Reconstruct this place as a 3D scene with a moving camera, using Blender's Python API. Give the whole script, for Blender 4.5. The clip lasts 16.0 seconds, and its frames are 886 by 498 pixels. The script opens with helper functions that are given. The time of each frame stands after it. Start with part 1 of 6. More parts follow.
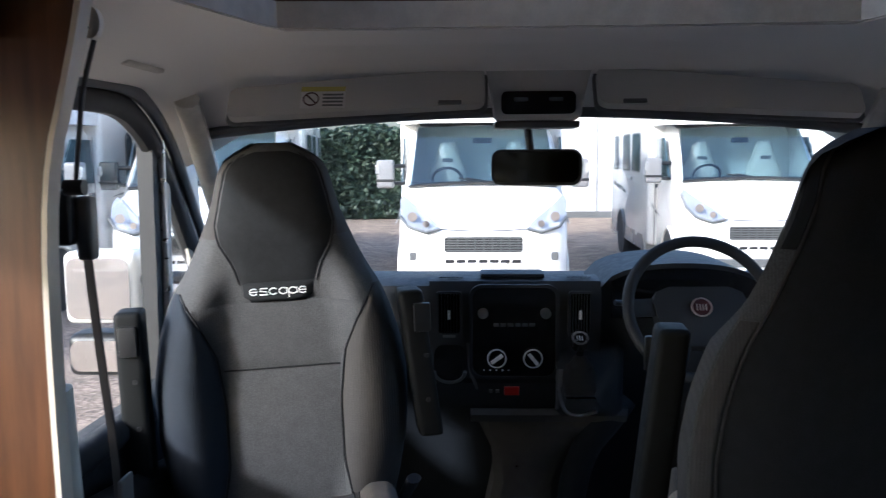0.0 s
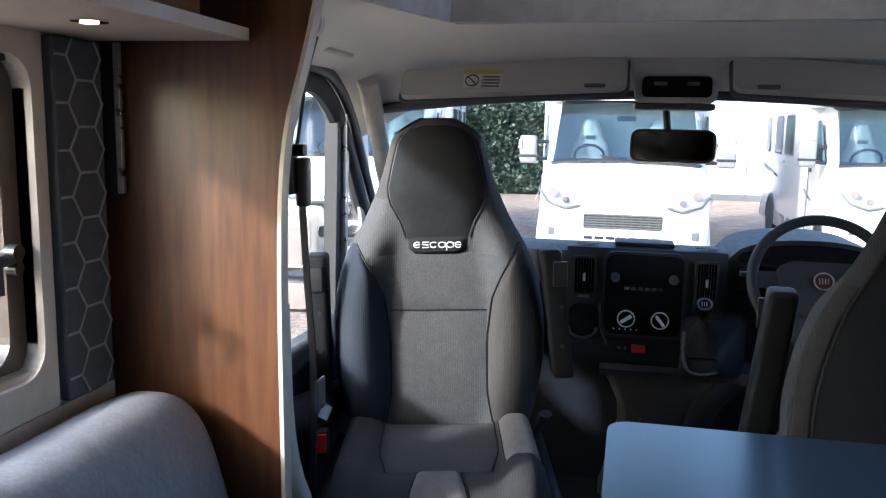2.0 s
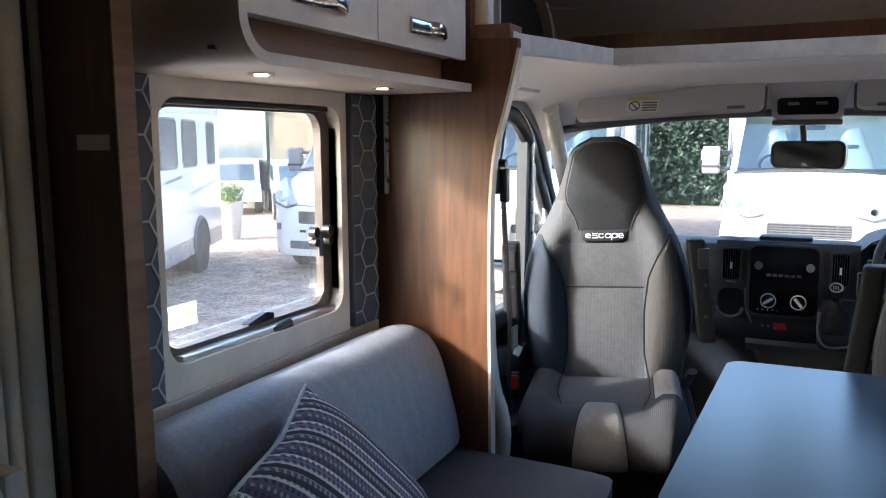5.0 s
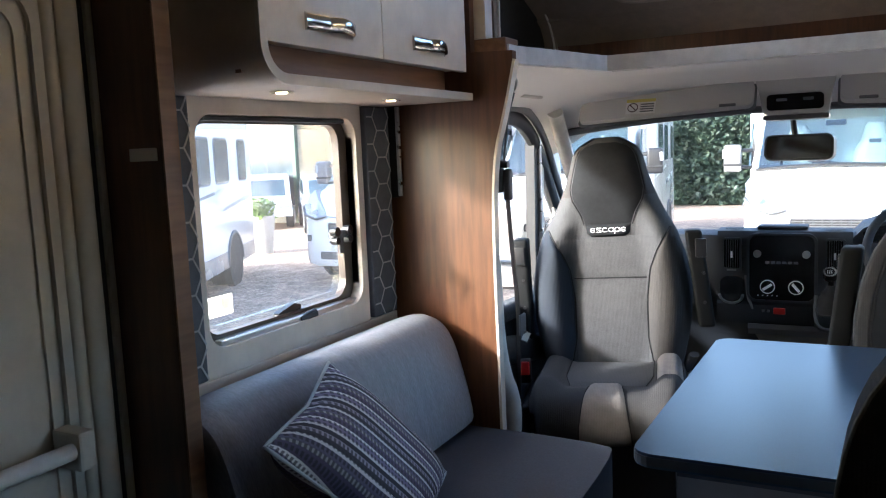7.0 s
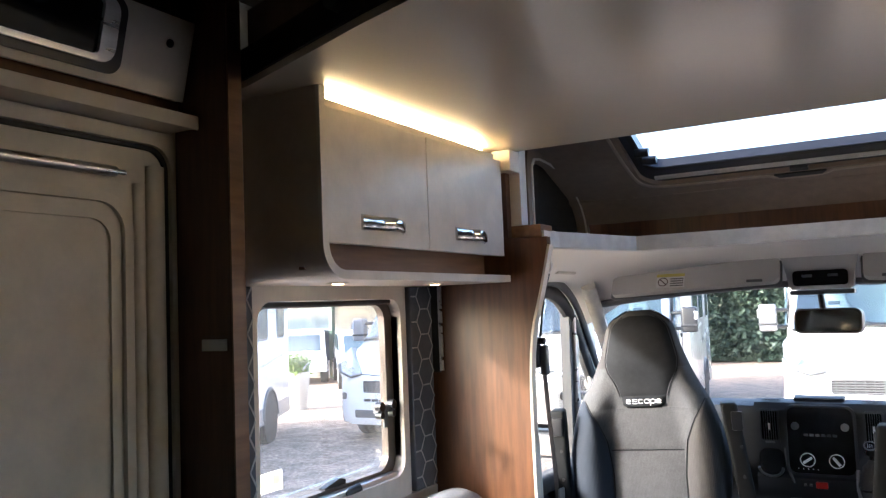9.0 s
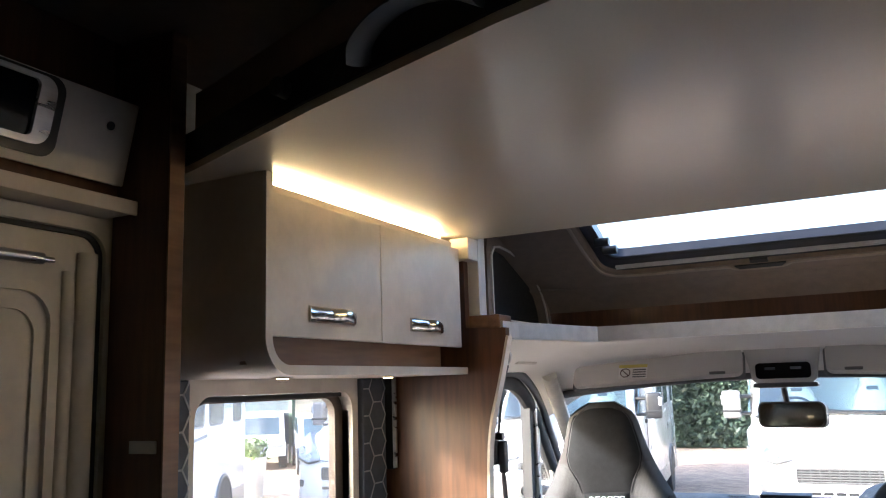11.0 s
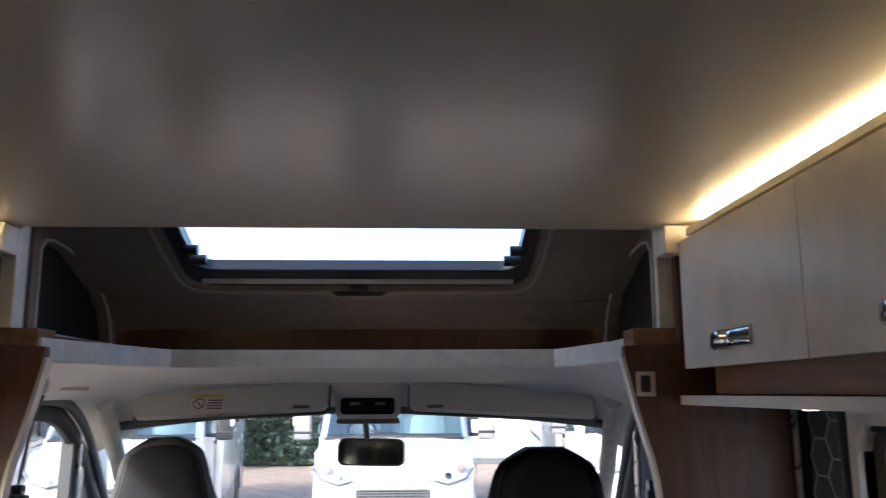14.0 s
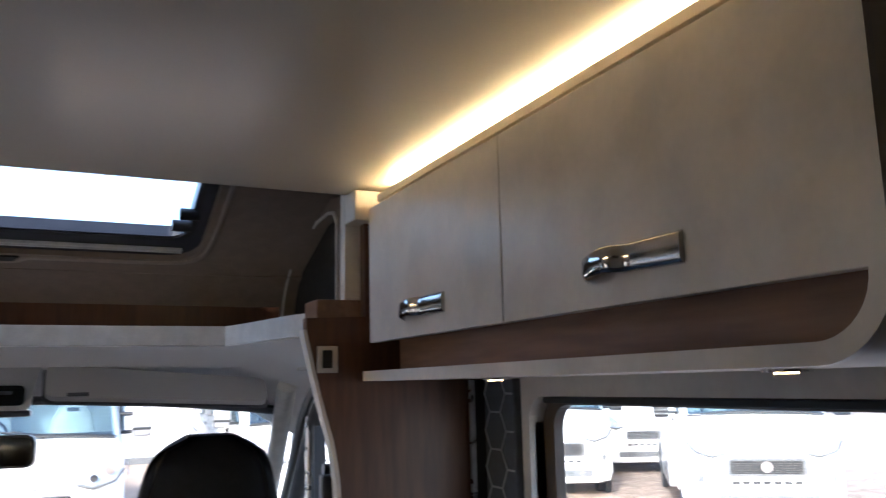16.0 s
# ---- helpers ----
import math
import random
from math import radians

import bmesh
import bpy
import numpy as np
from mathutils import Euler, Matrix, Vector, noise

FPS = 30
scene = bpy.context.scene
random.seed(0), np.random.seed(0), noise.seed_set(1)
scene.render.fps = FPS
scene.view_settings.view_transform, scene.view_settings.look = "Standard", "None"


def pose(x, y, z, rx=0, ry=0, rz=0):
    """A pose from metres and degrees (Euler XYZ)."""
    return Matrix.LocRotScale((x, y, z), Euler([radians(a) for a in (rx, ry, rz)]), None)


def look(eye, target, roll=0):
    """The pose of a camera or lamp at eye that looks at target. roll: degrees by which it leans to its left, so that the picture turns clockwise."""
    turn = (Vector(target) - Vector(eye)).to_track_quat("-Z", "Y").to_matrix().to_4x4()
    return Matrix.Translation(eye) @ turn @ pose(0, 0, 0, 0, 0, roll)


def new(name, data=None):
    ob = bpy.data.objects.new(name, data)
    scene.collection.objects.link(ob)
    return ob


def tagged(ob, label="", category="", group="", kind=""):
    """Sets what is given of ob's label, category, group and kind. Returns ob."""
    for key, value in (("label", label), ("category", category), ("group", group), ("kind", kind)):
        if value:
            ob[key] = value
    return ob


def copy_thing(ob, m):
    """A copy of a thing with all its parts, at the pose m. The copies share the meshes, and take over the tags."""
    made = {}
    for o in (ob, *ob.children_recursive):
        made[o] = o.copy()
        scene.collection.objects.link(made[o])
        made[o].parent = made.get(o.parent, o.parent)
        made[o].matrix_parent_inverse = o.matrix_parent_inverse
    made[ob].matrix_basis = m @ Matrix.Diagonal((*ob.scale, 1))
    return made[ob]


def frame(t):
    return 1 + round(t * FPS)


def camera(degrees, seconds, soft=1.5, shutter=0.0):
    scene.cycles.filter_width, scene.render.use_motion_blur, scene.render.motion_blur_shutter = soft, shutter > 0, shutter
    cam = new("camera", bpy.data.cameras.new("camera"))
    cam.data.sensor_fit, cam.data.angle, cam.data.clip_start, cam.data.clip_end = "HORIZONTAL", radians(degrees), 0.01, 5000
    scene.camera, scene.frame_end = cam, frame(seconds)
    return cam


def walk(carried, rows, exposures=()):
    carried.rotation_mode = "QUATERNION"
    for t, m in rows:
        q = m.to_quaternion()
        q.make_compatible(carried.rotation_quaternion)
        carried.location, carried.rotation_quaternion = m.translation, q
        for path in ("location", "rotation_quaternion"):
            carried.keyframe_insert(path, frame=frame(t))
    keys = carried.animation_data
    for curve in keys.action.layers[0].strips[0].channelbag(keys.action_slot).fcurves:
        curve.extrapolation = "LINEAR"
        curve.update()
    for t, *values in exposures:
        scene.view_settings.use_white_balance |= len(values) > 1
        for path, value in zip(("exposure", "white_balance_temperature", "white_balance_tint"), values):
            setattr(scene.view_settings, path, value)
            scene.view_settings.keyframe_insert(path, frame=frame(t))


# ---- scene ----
cam = camera(58.0, 16.0, soft=1.1, shutter=0.3)
PATH = [
    (0, (-0.161, -0.041, 1.302), (-0.232, 1.944, 1.065), -0.4),
    (0.5, (-0.142, -0.1, 1.315), (-0.418, 1.865, 1.066), -0.4),
    (1, (-0.139, -0.157, 1.305), (-0.509, 1.791, 1.049), -0.2),
    (1.5, (-0.158, -0.219, 1.305), (-0.539, 1.725, 1.028), -0.1),
    (2, (-0.15, -0.34, 1.304), (-0.558, 1.595, 1.004), 1.1),
    (2.5, (-0.116, -0.442, 1.297), (-0.641, 1.455, 0.942), 0.2),
    (3, (-0.057, -0.572, 1.31), (-0.863, 1.227, 0.972), -0.5),
    (3.5, (-0.026, -0.671, 1.318), (-0.931, 1.088, 1.024), -0.3),
    (4, (-0.015, -0.811, 1.325), (-0.832, 0.995, 1.059), 0.4),
    (6.5, (0.209, -1.118, 1.305), (-0.703, 0.642, 1.04), -2.2),
    (7, (0.221, -1.173, 1.303), (-0.695, 0.589, 1.061), -2.4),
    (7.5, (0.237, -1.254, 1.316), (-0.67, 0.517, 1.109), -2.1),
    (8, (0.264, -1.291, 1.338), (-0.661, 0.479, 1.238), -1.9),
    (8.5, (0.272, -1.3, 1.363), (-0.674, 0.461, 1.402), -2.3),
    (9, (0.267, -1.3, 1.382), (-0.712, 0.438, 1.524), -2.3),
    (9.5, (0.254, -1.276, 1.396), (-0.746, 0.443, 1.609), -2.6),
    (10, (0.264, -1.255, 1.408), (-0.691, 0.482, 1.667), -2.1),
    (12.5, (0.238, -1.053, 1.439), (-0.549, 0.744, 1.829), -1.1),
    (13, (0.214, -0.947, 1.462), (-0.393, 0.925, 1.821), 0.7),
    (13.5, (0.161, -0.876, 1.475), (-0.07, 1.076, 1.844), 0.0),
    (14, (0.162, -0.848, 1.477), (0.246, 1.118, 1.832), -0.2),
    (14.5, (0.155, -0.818, 1.482), (0.466, 1.127, 1.829), -0.4),
    (15, (0.159, -0.799, 1.48), (0.653, 1.107, 1.833), -1.1),
    (15.5, (0.161, -0.76, 1.461), (0.774, 1.111, 1.812), -0.7),
    (16, (0.186, -0.647, 1.442), (1.048, 1.128, 1.772), -1.3),
]
walk(cam, [(t, look(eye, target, roll)) for t, eye, target, roll in PATH],
     exposures=[(0.0, 1.88, 5300, 10), (1.2, 2.2, 5250, 10), (3.0, 2.74, 5450, 10), (7.0, 3.2, 5550, 10), (9.0, 3.3, 5700, 12), (12.7, 3.35, 5800, 12), (14.2, 2.5, 5450, 12), (15.0, 2.58, 5450, 12), (16.0, 2.86, 5450, 12)])

# ---- world, sun ----
SUN_DIR = Vector((0.70, 0.714, -0.46)).normalized()
world = bpy.data.worlds.new("sky")
world.use_nodes = True
scene.world = world
wn = world.node_tree.nodes
sky = wn.new("ShaderNodeTexSky")
sky.sky_type = "NISHITA"
sky.sun_disc = False
sky.dust_density, sky.ozone_density, sky.air_density = 4.0, 0.7, 1.0
sky.sun_elevation = math.asin(-SUN_DIR.z)
sky.sun_rotation = math.atan2(-SUN_DIR.x, -SUN_DIR.y)
wn["Background"].inputs["Strength"].default_value = 0.14
world.node_tree.links.new(sky.outputs[0], wn["Background"].inputs["Color"])
sun_data = bpy.data.lights.new("sun", "SUN")
sun_data.energy = 1.45
sun_data.angle = radians(4.0)
sun_data.color = (1.0, 0.93, 0.82)
sun = new("sun", sun_data)
sun.matrix_world = Matrix.Translation((0, 0, 10)) @ SUN_DIR.to_track_quat("-Z", "Y").to_matrix().to_4x4()


# ---- materials ----
def material(name, color, rough=0.5, metal=0.0, grain=0.0, scale=40.0, color2=None, stretch=(1, 1, 1), bump=0.0,
             bump_scale=None, spec=0.5, emit=None, strength=0.0, coat=0.0, blotch=0.08):
    """A principled surface with two scales of variation in object space."""
    m = bpy.data.materials.new(name)
    m.use_nodes = True
    nt = m.node_tree
    b = nt.nodes["Principled BSDF"]
    b.inputs["Roughness"].default_value = rough
    b.inputs["Metallic"].default_value = metal
    b.inputs["Specular IOR Level"].default_value = spec
    b.inputs["Coat Weight"].default_value = coat
    b.inputs["Coat Roughness"].default_value = 0.15
    c = (*color, 1)
    c2 = (*(color2 or [v * 0.8 for v in color]), 1)
    geo = nt.nodes.new("ShaderNodeNewGeometry")
    mp = nt.nodes.new("ShaderNodeMapping")
    mp.inputs["Scale"].default_value = stretch
    nt.links.new(geo.outputs["Position"], mp.inputs["Vector"])
    fine = nt.nodes.new("ShaderNodeTexNoise")
    fine.inputs["Scale"].default_value = scale
    fine.inputs["Detail"].default_value = 5
    nt.links.new(mp.outputs[0], fine.inputs["Vector"])
    big = nt.nodes.new("ShaderNodeTexNoise")
    big.inputs["Scale"].default_value = scale * 0.12
    big.inputs["Detail"].default_value = 3
    nt.links.new(mp.outputs[0], big.inputs["Vector"])
    mix = nt.nodes.new("ShaderNodeMix")
    mix.data_type = "RGBA"
    mix.inputs["A"].default_value, mix.inputs["B"].default_value = c, c2
    rmp = nt.nodes.new("ShaderNodeMapRange")
    rmp.interpolation_type = "SMOOTHSTEP"
    rmp.inputs["From Min"].default_value, rmp.inputs["From Max"].default_value = 0.25, 0.75
    rmp.inputs["To Max"].default_value = grain
    nt.links.new(fine.outputs["Fac"], rmp.inputs["Value"])
    nt.links.new(rmp.outputs[0], mix.inputs["Factor"])
    mul = nt.nodes.new("ShaderNodeMix")
    mul.data_type = "RGBA"
    mul.blend_type = "MULTIPLY"
    mul.inputs["Factor"].default_value = 1
    tone = nt.nodes.new("ShaderNodeMapRange")
    tone.interpolation_type = "SMOOTHSTEP"
    tone.inputs["From Min"].default_value, tone.inputs["From Max"].default_value = 0.3, 0.7
    tone.inputs["To Min"].default_value, tone.inputs["To Max"].default_value = 1 - blotch, 1 + blotch
    nt.links.new(big.outputs["Fac"], tone.inputs["Value"])
    nt.links.new(mix.outputs["Result"], mul.inputs["A"])
    nt.links.new(tone.outputs[0], mul.inputs["B"])
    nt.links.new(mul.outputs["Result"], b.inputs["Base Color"])
    rr = nt.nodes.new("ShaderNodeMapRange")
    rr.interpolation_type = "SMOOTHSTEP"
    rr.inputs["From Min"].default_value, rr.inputs["From Max"].default_value = 0.3, 0.7
    rr.inputs["To Min"].default_value, rr.inputs["To Max"].default_value = max(0.02, rough - 0.06), min(1, rough + 0.06)
    nt.links.new(big.outputs["Fac"], rr.inputs["Value"])
    if blotch:
        nt.links.new(rr.outputs[0], b.inputs["Roughness"])
    if bump:
        bt = fine
        if bump_scale:
            bt = nt.nodes.new("ShaderNodeTexNoise")
            bt.inputs["Scale"].default_value = bump_scale
            bt.inputs["Detail"].default_value = 3
            nt.links.new(mp.outputs[0], bt.inputs["Vector"])
        bp = nt.nodes.new("ShaderNodeBump")
        bp.inputs["Strength"].default_value = bump
        bp.inputs["Distance"].default_value = 0.002
        nt.links.new(bt.outputs["Fac"], bp.inputs["Height"])
        nt.links.new(bp.outputs[0], b.inputs["Normal"])
    if emit:
        b.inputs["Emission Color"].default_value = (*emit, 1)
        b.inputs["Emission Strength"].default_value = strength
    return m


def ribbed(name, color, color2, period, axis, rough=0.9, fine=0.3):
    """Corded cloth: fine ribs along one axis, with fibre noise."""
    m = material(name, color, rough, grain=fine, scale=300, color2=color2, bump=0.3, spec=0.2)
    nt = m.node_tree
    w = nt.nodes.new("ShaderNodeTexWave")
    w.bands_direction = axis
    w.inputs["Scale"].default_value = 0.314 / period
    w.inputs["Distortion"].default_value = 1.2
    w.inputs["Detail"].default_value = 2
    geo = nt.nodes.new("ShaderNodeTexCoord")
    nt.links.new(geo.outputs["Object"], w.inputs["Vector"])
    b = nt.nodes["Principled BSDF"]
    old = b.inputs["Base Color"].links[0].from_socket
    mx = nt.nodes.new("ShaderNodeMix")
    mx.data_type = "RGBA"
    mx.inputs["B"].default_value = (*color2, 1)
    sc = nt.nodes.new("ShaderNodeMath")
    sc.operation = "MULTIPLY"
    sc.inputs[1].default_value = 0.3
    nt.links.new(w.outputs["Fac"], sc.inputs[0])
    nt.links.new(sc.outputs[0], mx.inputs["Factor"])
    nt.links.new(old, mx.inputs["A"])
    nt.links.new(mx.outputs["Result"], b.inputs["Base Color"])
    bp = nt.nodes.new("ShaderNodeBump")
    bp.inputs["Strength"].default_value = 0.15
    bp.inputs["Distance"].default_value = 0.002
    nt.links.new(w.outputs["Fac"], bp.inputs["Height"])
    prev = b.inputs["Normal"].links[0].from_socket
    nt.links.new(prev, bp.inputs["Normal"])
    nt.links.new(bp.outputs[0], b.inputs["Normal"])
    return m


def pane_material(name, tint=(0.97, 0.98, 0.98), gloss=1.0, rough=0.02, haze=0.0):
    """Thin clear pane: see-through with Fresnel gloss."""
    m = bpy.data.materials.new(name)
    m.use_nodes = True
    nt = m.node_tree
    nt.nodes.remove(nt.nodes["Principled BSDF"])
    tr = nt.nodes.new("ShaderNodeBsdfTransparent")
    tr.inputs[0].default_value = (*tint, 1)
    gl = nt.nodes.new("ShaderNodeBsdfGlossy")
    gl.inputs["Roughness"].default_value = rough
    lw = nt.nodes.new("ShaderNodeLayerWeight")
    pw = nt.nodes.new("ShaderNodeMath")
    pw.operation = "POWER"
    pw.inputs[1].default_value = 4.5
    nt.links.new(lw.outputs["Facing"], pw.inputs[0])
    k = nt.nodes.new("ShaderNodeMath")
    k.operation = "MULTIPLY_ADD"
    k.inputs[1].default_value = 0.5 * gloss
    k.inputs[2].default_value = 0.03 * gloss
    nt.links.new(pw.outputs[0], k.inputs[0])
    mx = nt.nodes.new("ShaderNodeMixShader")
    nt.links.new(k.outputs[0], mx.inputs[0])
    nt.links.new(tr.outputs[0], mx.inputs[1])
    nt.links.new(gl.outputs[0], mx.inputs[2])
    out = mx.outputs[0]
    if haze:
        tl = nt.nodes.new("ShaderNodeBsdfTranslucent")
        tl.inputs[0].default_value = (0.9, 0.92, 0.95, 1)
        m2 = nt.nodes.new("ShaderNodeMixShader")
        m2.inputs[0].default_value = haze
        nt.links.new(out, m2.inputs[1])
        nt.links.new(tl.outputs[0], m2.inputs[2])
        out = m2.outputs[0]
    nt.links.new(out, nt.nodes["Material Output"].inputs["Surface"])
    return m


CREAM = material("cream laminate", (0.66, 0.59, 0.50), 0.42, grain=0.25, scale=60, bump=0.02)
CREAM_SATIN = material("satin cream locker front", (0.68, 0.63, 0.56), 0.35, grain=0.2, scale=90, bump=0.02)
TRIM = material("pale plastic trim", (0.70, 0.65, 0.57), 0.45, grain=0.2, scale=80, bump=0.03)
WOOD = material("walnut laminate", (0.115, 0.047, 0.018), 0.33, grain=0.85, scale=9, color2=(0.055, 0.021, 0.008), stretch=(7, 7, 0.7), bump=0.04, blotch=0.15)
WOOD_H = material("walnut laminate lengthwise", (0.23, 0.125, 0.065), 0.4, grain=0.8, scale=9, color2=(0.14, 0.07, 0.034), stretch=(7, 0.7, 7), bump=0.04, blotch=0.12)
BED_BOARD = material("satin grey-beige board", (0.76, 0.68, 0.54), 0.23, grain=0.12, scale=260, blotch=0.0, spec=0.7)
LINING = material("moulded grey-brown lining", (0.25, 0.195, 0.15), 0.8, grain=0.4, scale=220, bump=0.15)
# Lining colour lightened to paint the highlight along the skylight lip.
LINING_HIGHLIGHT = material("grey-brown lining with painted highlight", (0.36, 0.29, 0.23), 0.6, grain=0.3, scale=220, bump=0.1)
HEADLINER = material("pale grey headliner felt", (0.84, 0.83, 0.80), 0.95, grain=0.15, scale=350, blotch=0.0, spec=0.1)
CAB_TRIM = material("light grey cab trim", (0.60, 0.58, 0.53), 0.6, grain=0.3, scale=180, bump=0.1)
SEAL = material("black rubber seal", (0.03, 0.032, 0.035), 0.6, grain=0.4, scale=100)
DASH = material("grained dark dashboard plastic", (0.02, 0.024, 0.031), 0.62, grain=0.4, scale=400, bump=0.25, spec=0.35)
DASH_LIGHT = material("grey dashboard plastic", (0.10, 0.10, 0.105), 0.55, grain=0.3, scale=400, bump=0.2)
LABEL_PALE = material("pale printed label", (0.55, 0.55, 0.56), 0.6, grain=0.2, scale=90)
LABEL_YELLOW = material("faded yellow label print", (0.45, 0.40, 0.10), 0.6, grain=0.2, scale=90)
VISOR = material("grey visor cloth", (0.47, 0.47, 0.46), 0.95, grain=0.15, scale=350, blotch=0.0, spec=0.1)
BRONZE = material("bronze brown window frame", (0.10, 0.075, 0.058), 0.35, grain=0.3, scale=120, spec=0.5)
HANDLE_CHROME = material("dark chrome", (0.52, 0.51, 0.49), 0.13, metal=1.0, grain=0.1, scale=30)
RAIL_SILVER = material("silver rail paint", (0.62, 0.63, 0.65), 0.4, grain=0.2, scale=90)
BLACK = material("black plastic", (0.016, 0.017, 0.019), 0.38, grain=0.3, scale=200, bump=0.05)
GLOSS_BLACK = material("gloss black panel", (0.008, 0.009, 0.011), 0.12, grain=0.2, scale=40)
GREY_PLASTIC = material("dark grey plastic", (0.10, 0.105, 0.11), 0.45, grain=0.3, scale=250, bump=0.1)
ARM_PLASTIC = material("slate black armrest plastic", (0.010, 0.011, 0.012), 0.6, grain=0.3, scale=250, bump=0.1, spec=0.15)
CHROME = material("chrome", (0.85, 0.84, 0.82), 0.08, metal=1.0, grain=0.1, scale=30)
ALUMINIUM = material("brushed aluminium", (0.62, 0.62, 0.62), 0.32, metal=1.0, grain=0.4, scale=40, stretch=(8, 0.6, 8))
DEEP_RED = material("deep red enamel", (0.045, 0.006, 0.009), 0.35, grain=0.2, scale=90)
RED = material("red plastic", (0.55, 0.02, 0.015), 0.35, grain=0.2, scale=90)
WHITE_PLASTIC = material("white plastic", (0.75, 0.74, 0.71), 0.4, grain=0.2, scale=90)
WHITE_PRINT = material("white print", (0.8, 0.8, 0.8), 0.5, grain=0.1, scale=90)
SEAT_GREY = ribbed("grey corded seat cloth", (0.085, 0.086, 0.088), (0.038, 0.039, 0.041), 0.005, "X", fine=0.6)
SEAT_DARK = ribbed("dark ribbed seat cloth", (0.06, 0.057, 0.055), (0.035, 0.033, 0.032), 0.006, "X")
# Skylight on one bolster, put into the cloth as a blue tint.
SEAT_SKY_TINT = ribbed("bolster cloth tinted blue for skylight", (0.026, 0.032, 0.043), (0.018, 0.022, 0.030), 0.005, "X")
HEAD_DARK = material("charcoal headrest cloth", (0.024, 0.025, 0.027), 0.95, grain=0.6, scale=400, bump=0.3, spec=0.08)
SEAT_PALE = ribbed("pale grey seat cloth", (0.22, 0.20, 0.18), (0.14, 0.128, 0.115), 0.005, "X")
SOFA = material("slate grey upholstery", (0.29, 0.30, 0.325), 0.55, grain=0.7, scale=120, color2=(0.17, 0.175, 0.19), stretch=(1, 3, 0.5), bump=0.2, spec=0.4)
SOFA_SEAT = material("charcoal settee seat cloth", (0.075, 0.078, 0.09), 0.8, grain=0.7, scale=160, color2=(0.045, 0.047, 0.055), stretch=(1, 3, 1), bump=0.25, spec=0.3)
HEX_CLOTH = material("slate blue blind cloth", (0.12, 0.135, 0.155), 0.9, grain=0.5, scale=300, bump=0.2, spec=0.2)
HEX_LINE = material("pale grey stitched thread", (0.45, 0.46, 0.47), 0.8, grain=0.4, scale=300)
TABLE = material("dark slate table laminate", (0.06, 0.095, 0.14), 0.30, grain=0.4, scale=120, color2=(0.05, 0.075, 0.11), stretch=(3, 0.8, 1), blotch=0.0, spec=0.6)
FLOOR_MAT = material("dark vinyl floor", (0.10, 0.08, 0.062), 0.5, grain=0.6, scale=30, bump=0.1)
# Cab carpet black, used again for the shade in the cheek arches.
CARPET_AND_SHADE = material("black cab carpet and arch shade fill", (0.02, 0.02, 0.021), 0.95, grain=0.6, scale=400, bump=0.4)
GLASS = pane_material("clear window glass")
ACRYLIC = pane_material("clear acrylic window", (0.93, 0.95, 0.96), 1.2, 0.05, 0.008)
LED = material("warm led strip", (0.9, 0.8, 0.6), 0.5, emit=(1.0, 0.74, 0.38), strength=3.6)
SPOT_GLOW = material("warm spot lens", (0.9, 0.8, 0.6), 0.3, emit=(1.0, 0.62, 0.3), strength=2.2)
WHITE_PAINT = material("white vehicle paint", (0.80, 0.80, 0.79), 0.22, grain=0.15, scale=6, coat=0.6, blotch=0.04)
MIRROR_GREY = material("grey mirror housing plastic", (0.20, 0.20, 0.21), 0.45, grain=0.3, scale=60)
SILVER_PAINT = material("silver grey vehicle paint", (0.35, 0.36, 0.37), 0.3, metal=0.4, grain=0.15, scale=6)
TYRE = material("tyre rubber", (0.022, 0.022, 0.023), 0.8, grain=0.5, scale=80, bump=0.2)
DARK_GLASS = material("dark tinted vehicle glass", (0.05, 0.08, 0.10), 0.08, grain=0.5, scale=5, color2=(0.025, 0.04, 0.055), spec=0.8, blotch=0.3)
VAN_GLASS = pane_material("blue-tinted vehicle windscreen", (0.66, 0.75, 0.79), 3.0, 0.03)
LAMP_GLASS = material("clear headlamp lens", (0.52, 0.54, 0.57), 0.1, grain=0.5, scale=30, metal=0.5)
GRAVEL = material("brown-grey gravel", (0.46, 0.36, 0.28), 0.95, grain=0.95, scale=28, color2=(0.13, 0.10, 0.08), bump=0.9, spec=0.2, blotch=0.2)
LEAF = material("dark green hedge leaves", (0.04, 0.066, 0.042), 0.55, grain=0.9, scale=20, color2=(0.018, 0.034, 0.022), blotch=0.3)
LEAF_LIGHT = material("bright shrub leaves", (0.12, 0.2, 0.03), 0.5, grain=0.8, scale=30, blotch=0.25)
BARK = material("brown bark", (0.10, 0.075, 0.05), 0.9, grain=0.8, scale=30, bump=0.5)
CLADDING = material("pale metal cladding", (0.62, 0.63, 0.63), 0.5, grain=0.3, scale=4, blotch=0.06)
DARK_CLAD = material("dark grey cladding", (0.12, 0.125, 0.13), 0.6, grain=0.3, scale=5, blotch=0.08)


# ---- mesh helpers ----
def part(name, bm, mat, parent=None, label="", smooth=False, kind=""):
    """Links a bmesh as one mesh object under a thing or a part."""
    me = bpy.data.meshes.new(name)
    bmesh.ops.recalc_face_normals(bm, faces=bm.faces)
    bm.to_mesh(me)
    bm.free()
    me.materials.append(mat)
    if smooth:
        for p in me.polygons:
            p.use_smooth = True
        me.set_sharp_from_angle(angle=radians(40))
    ob = new(name, me)
    ob.parent = parent
    return tagged(ob, label, kind=kind)


def thing(name, label, category, group=""):
    return tagged(new(name), label, category, group)


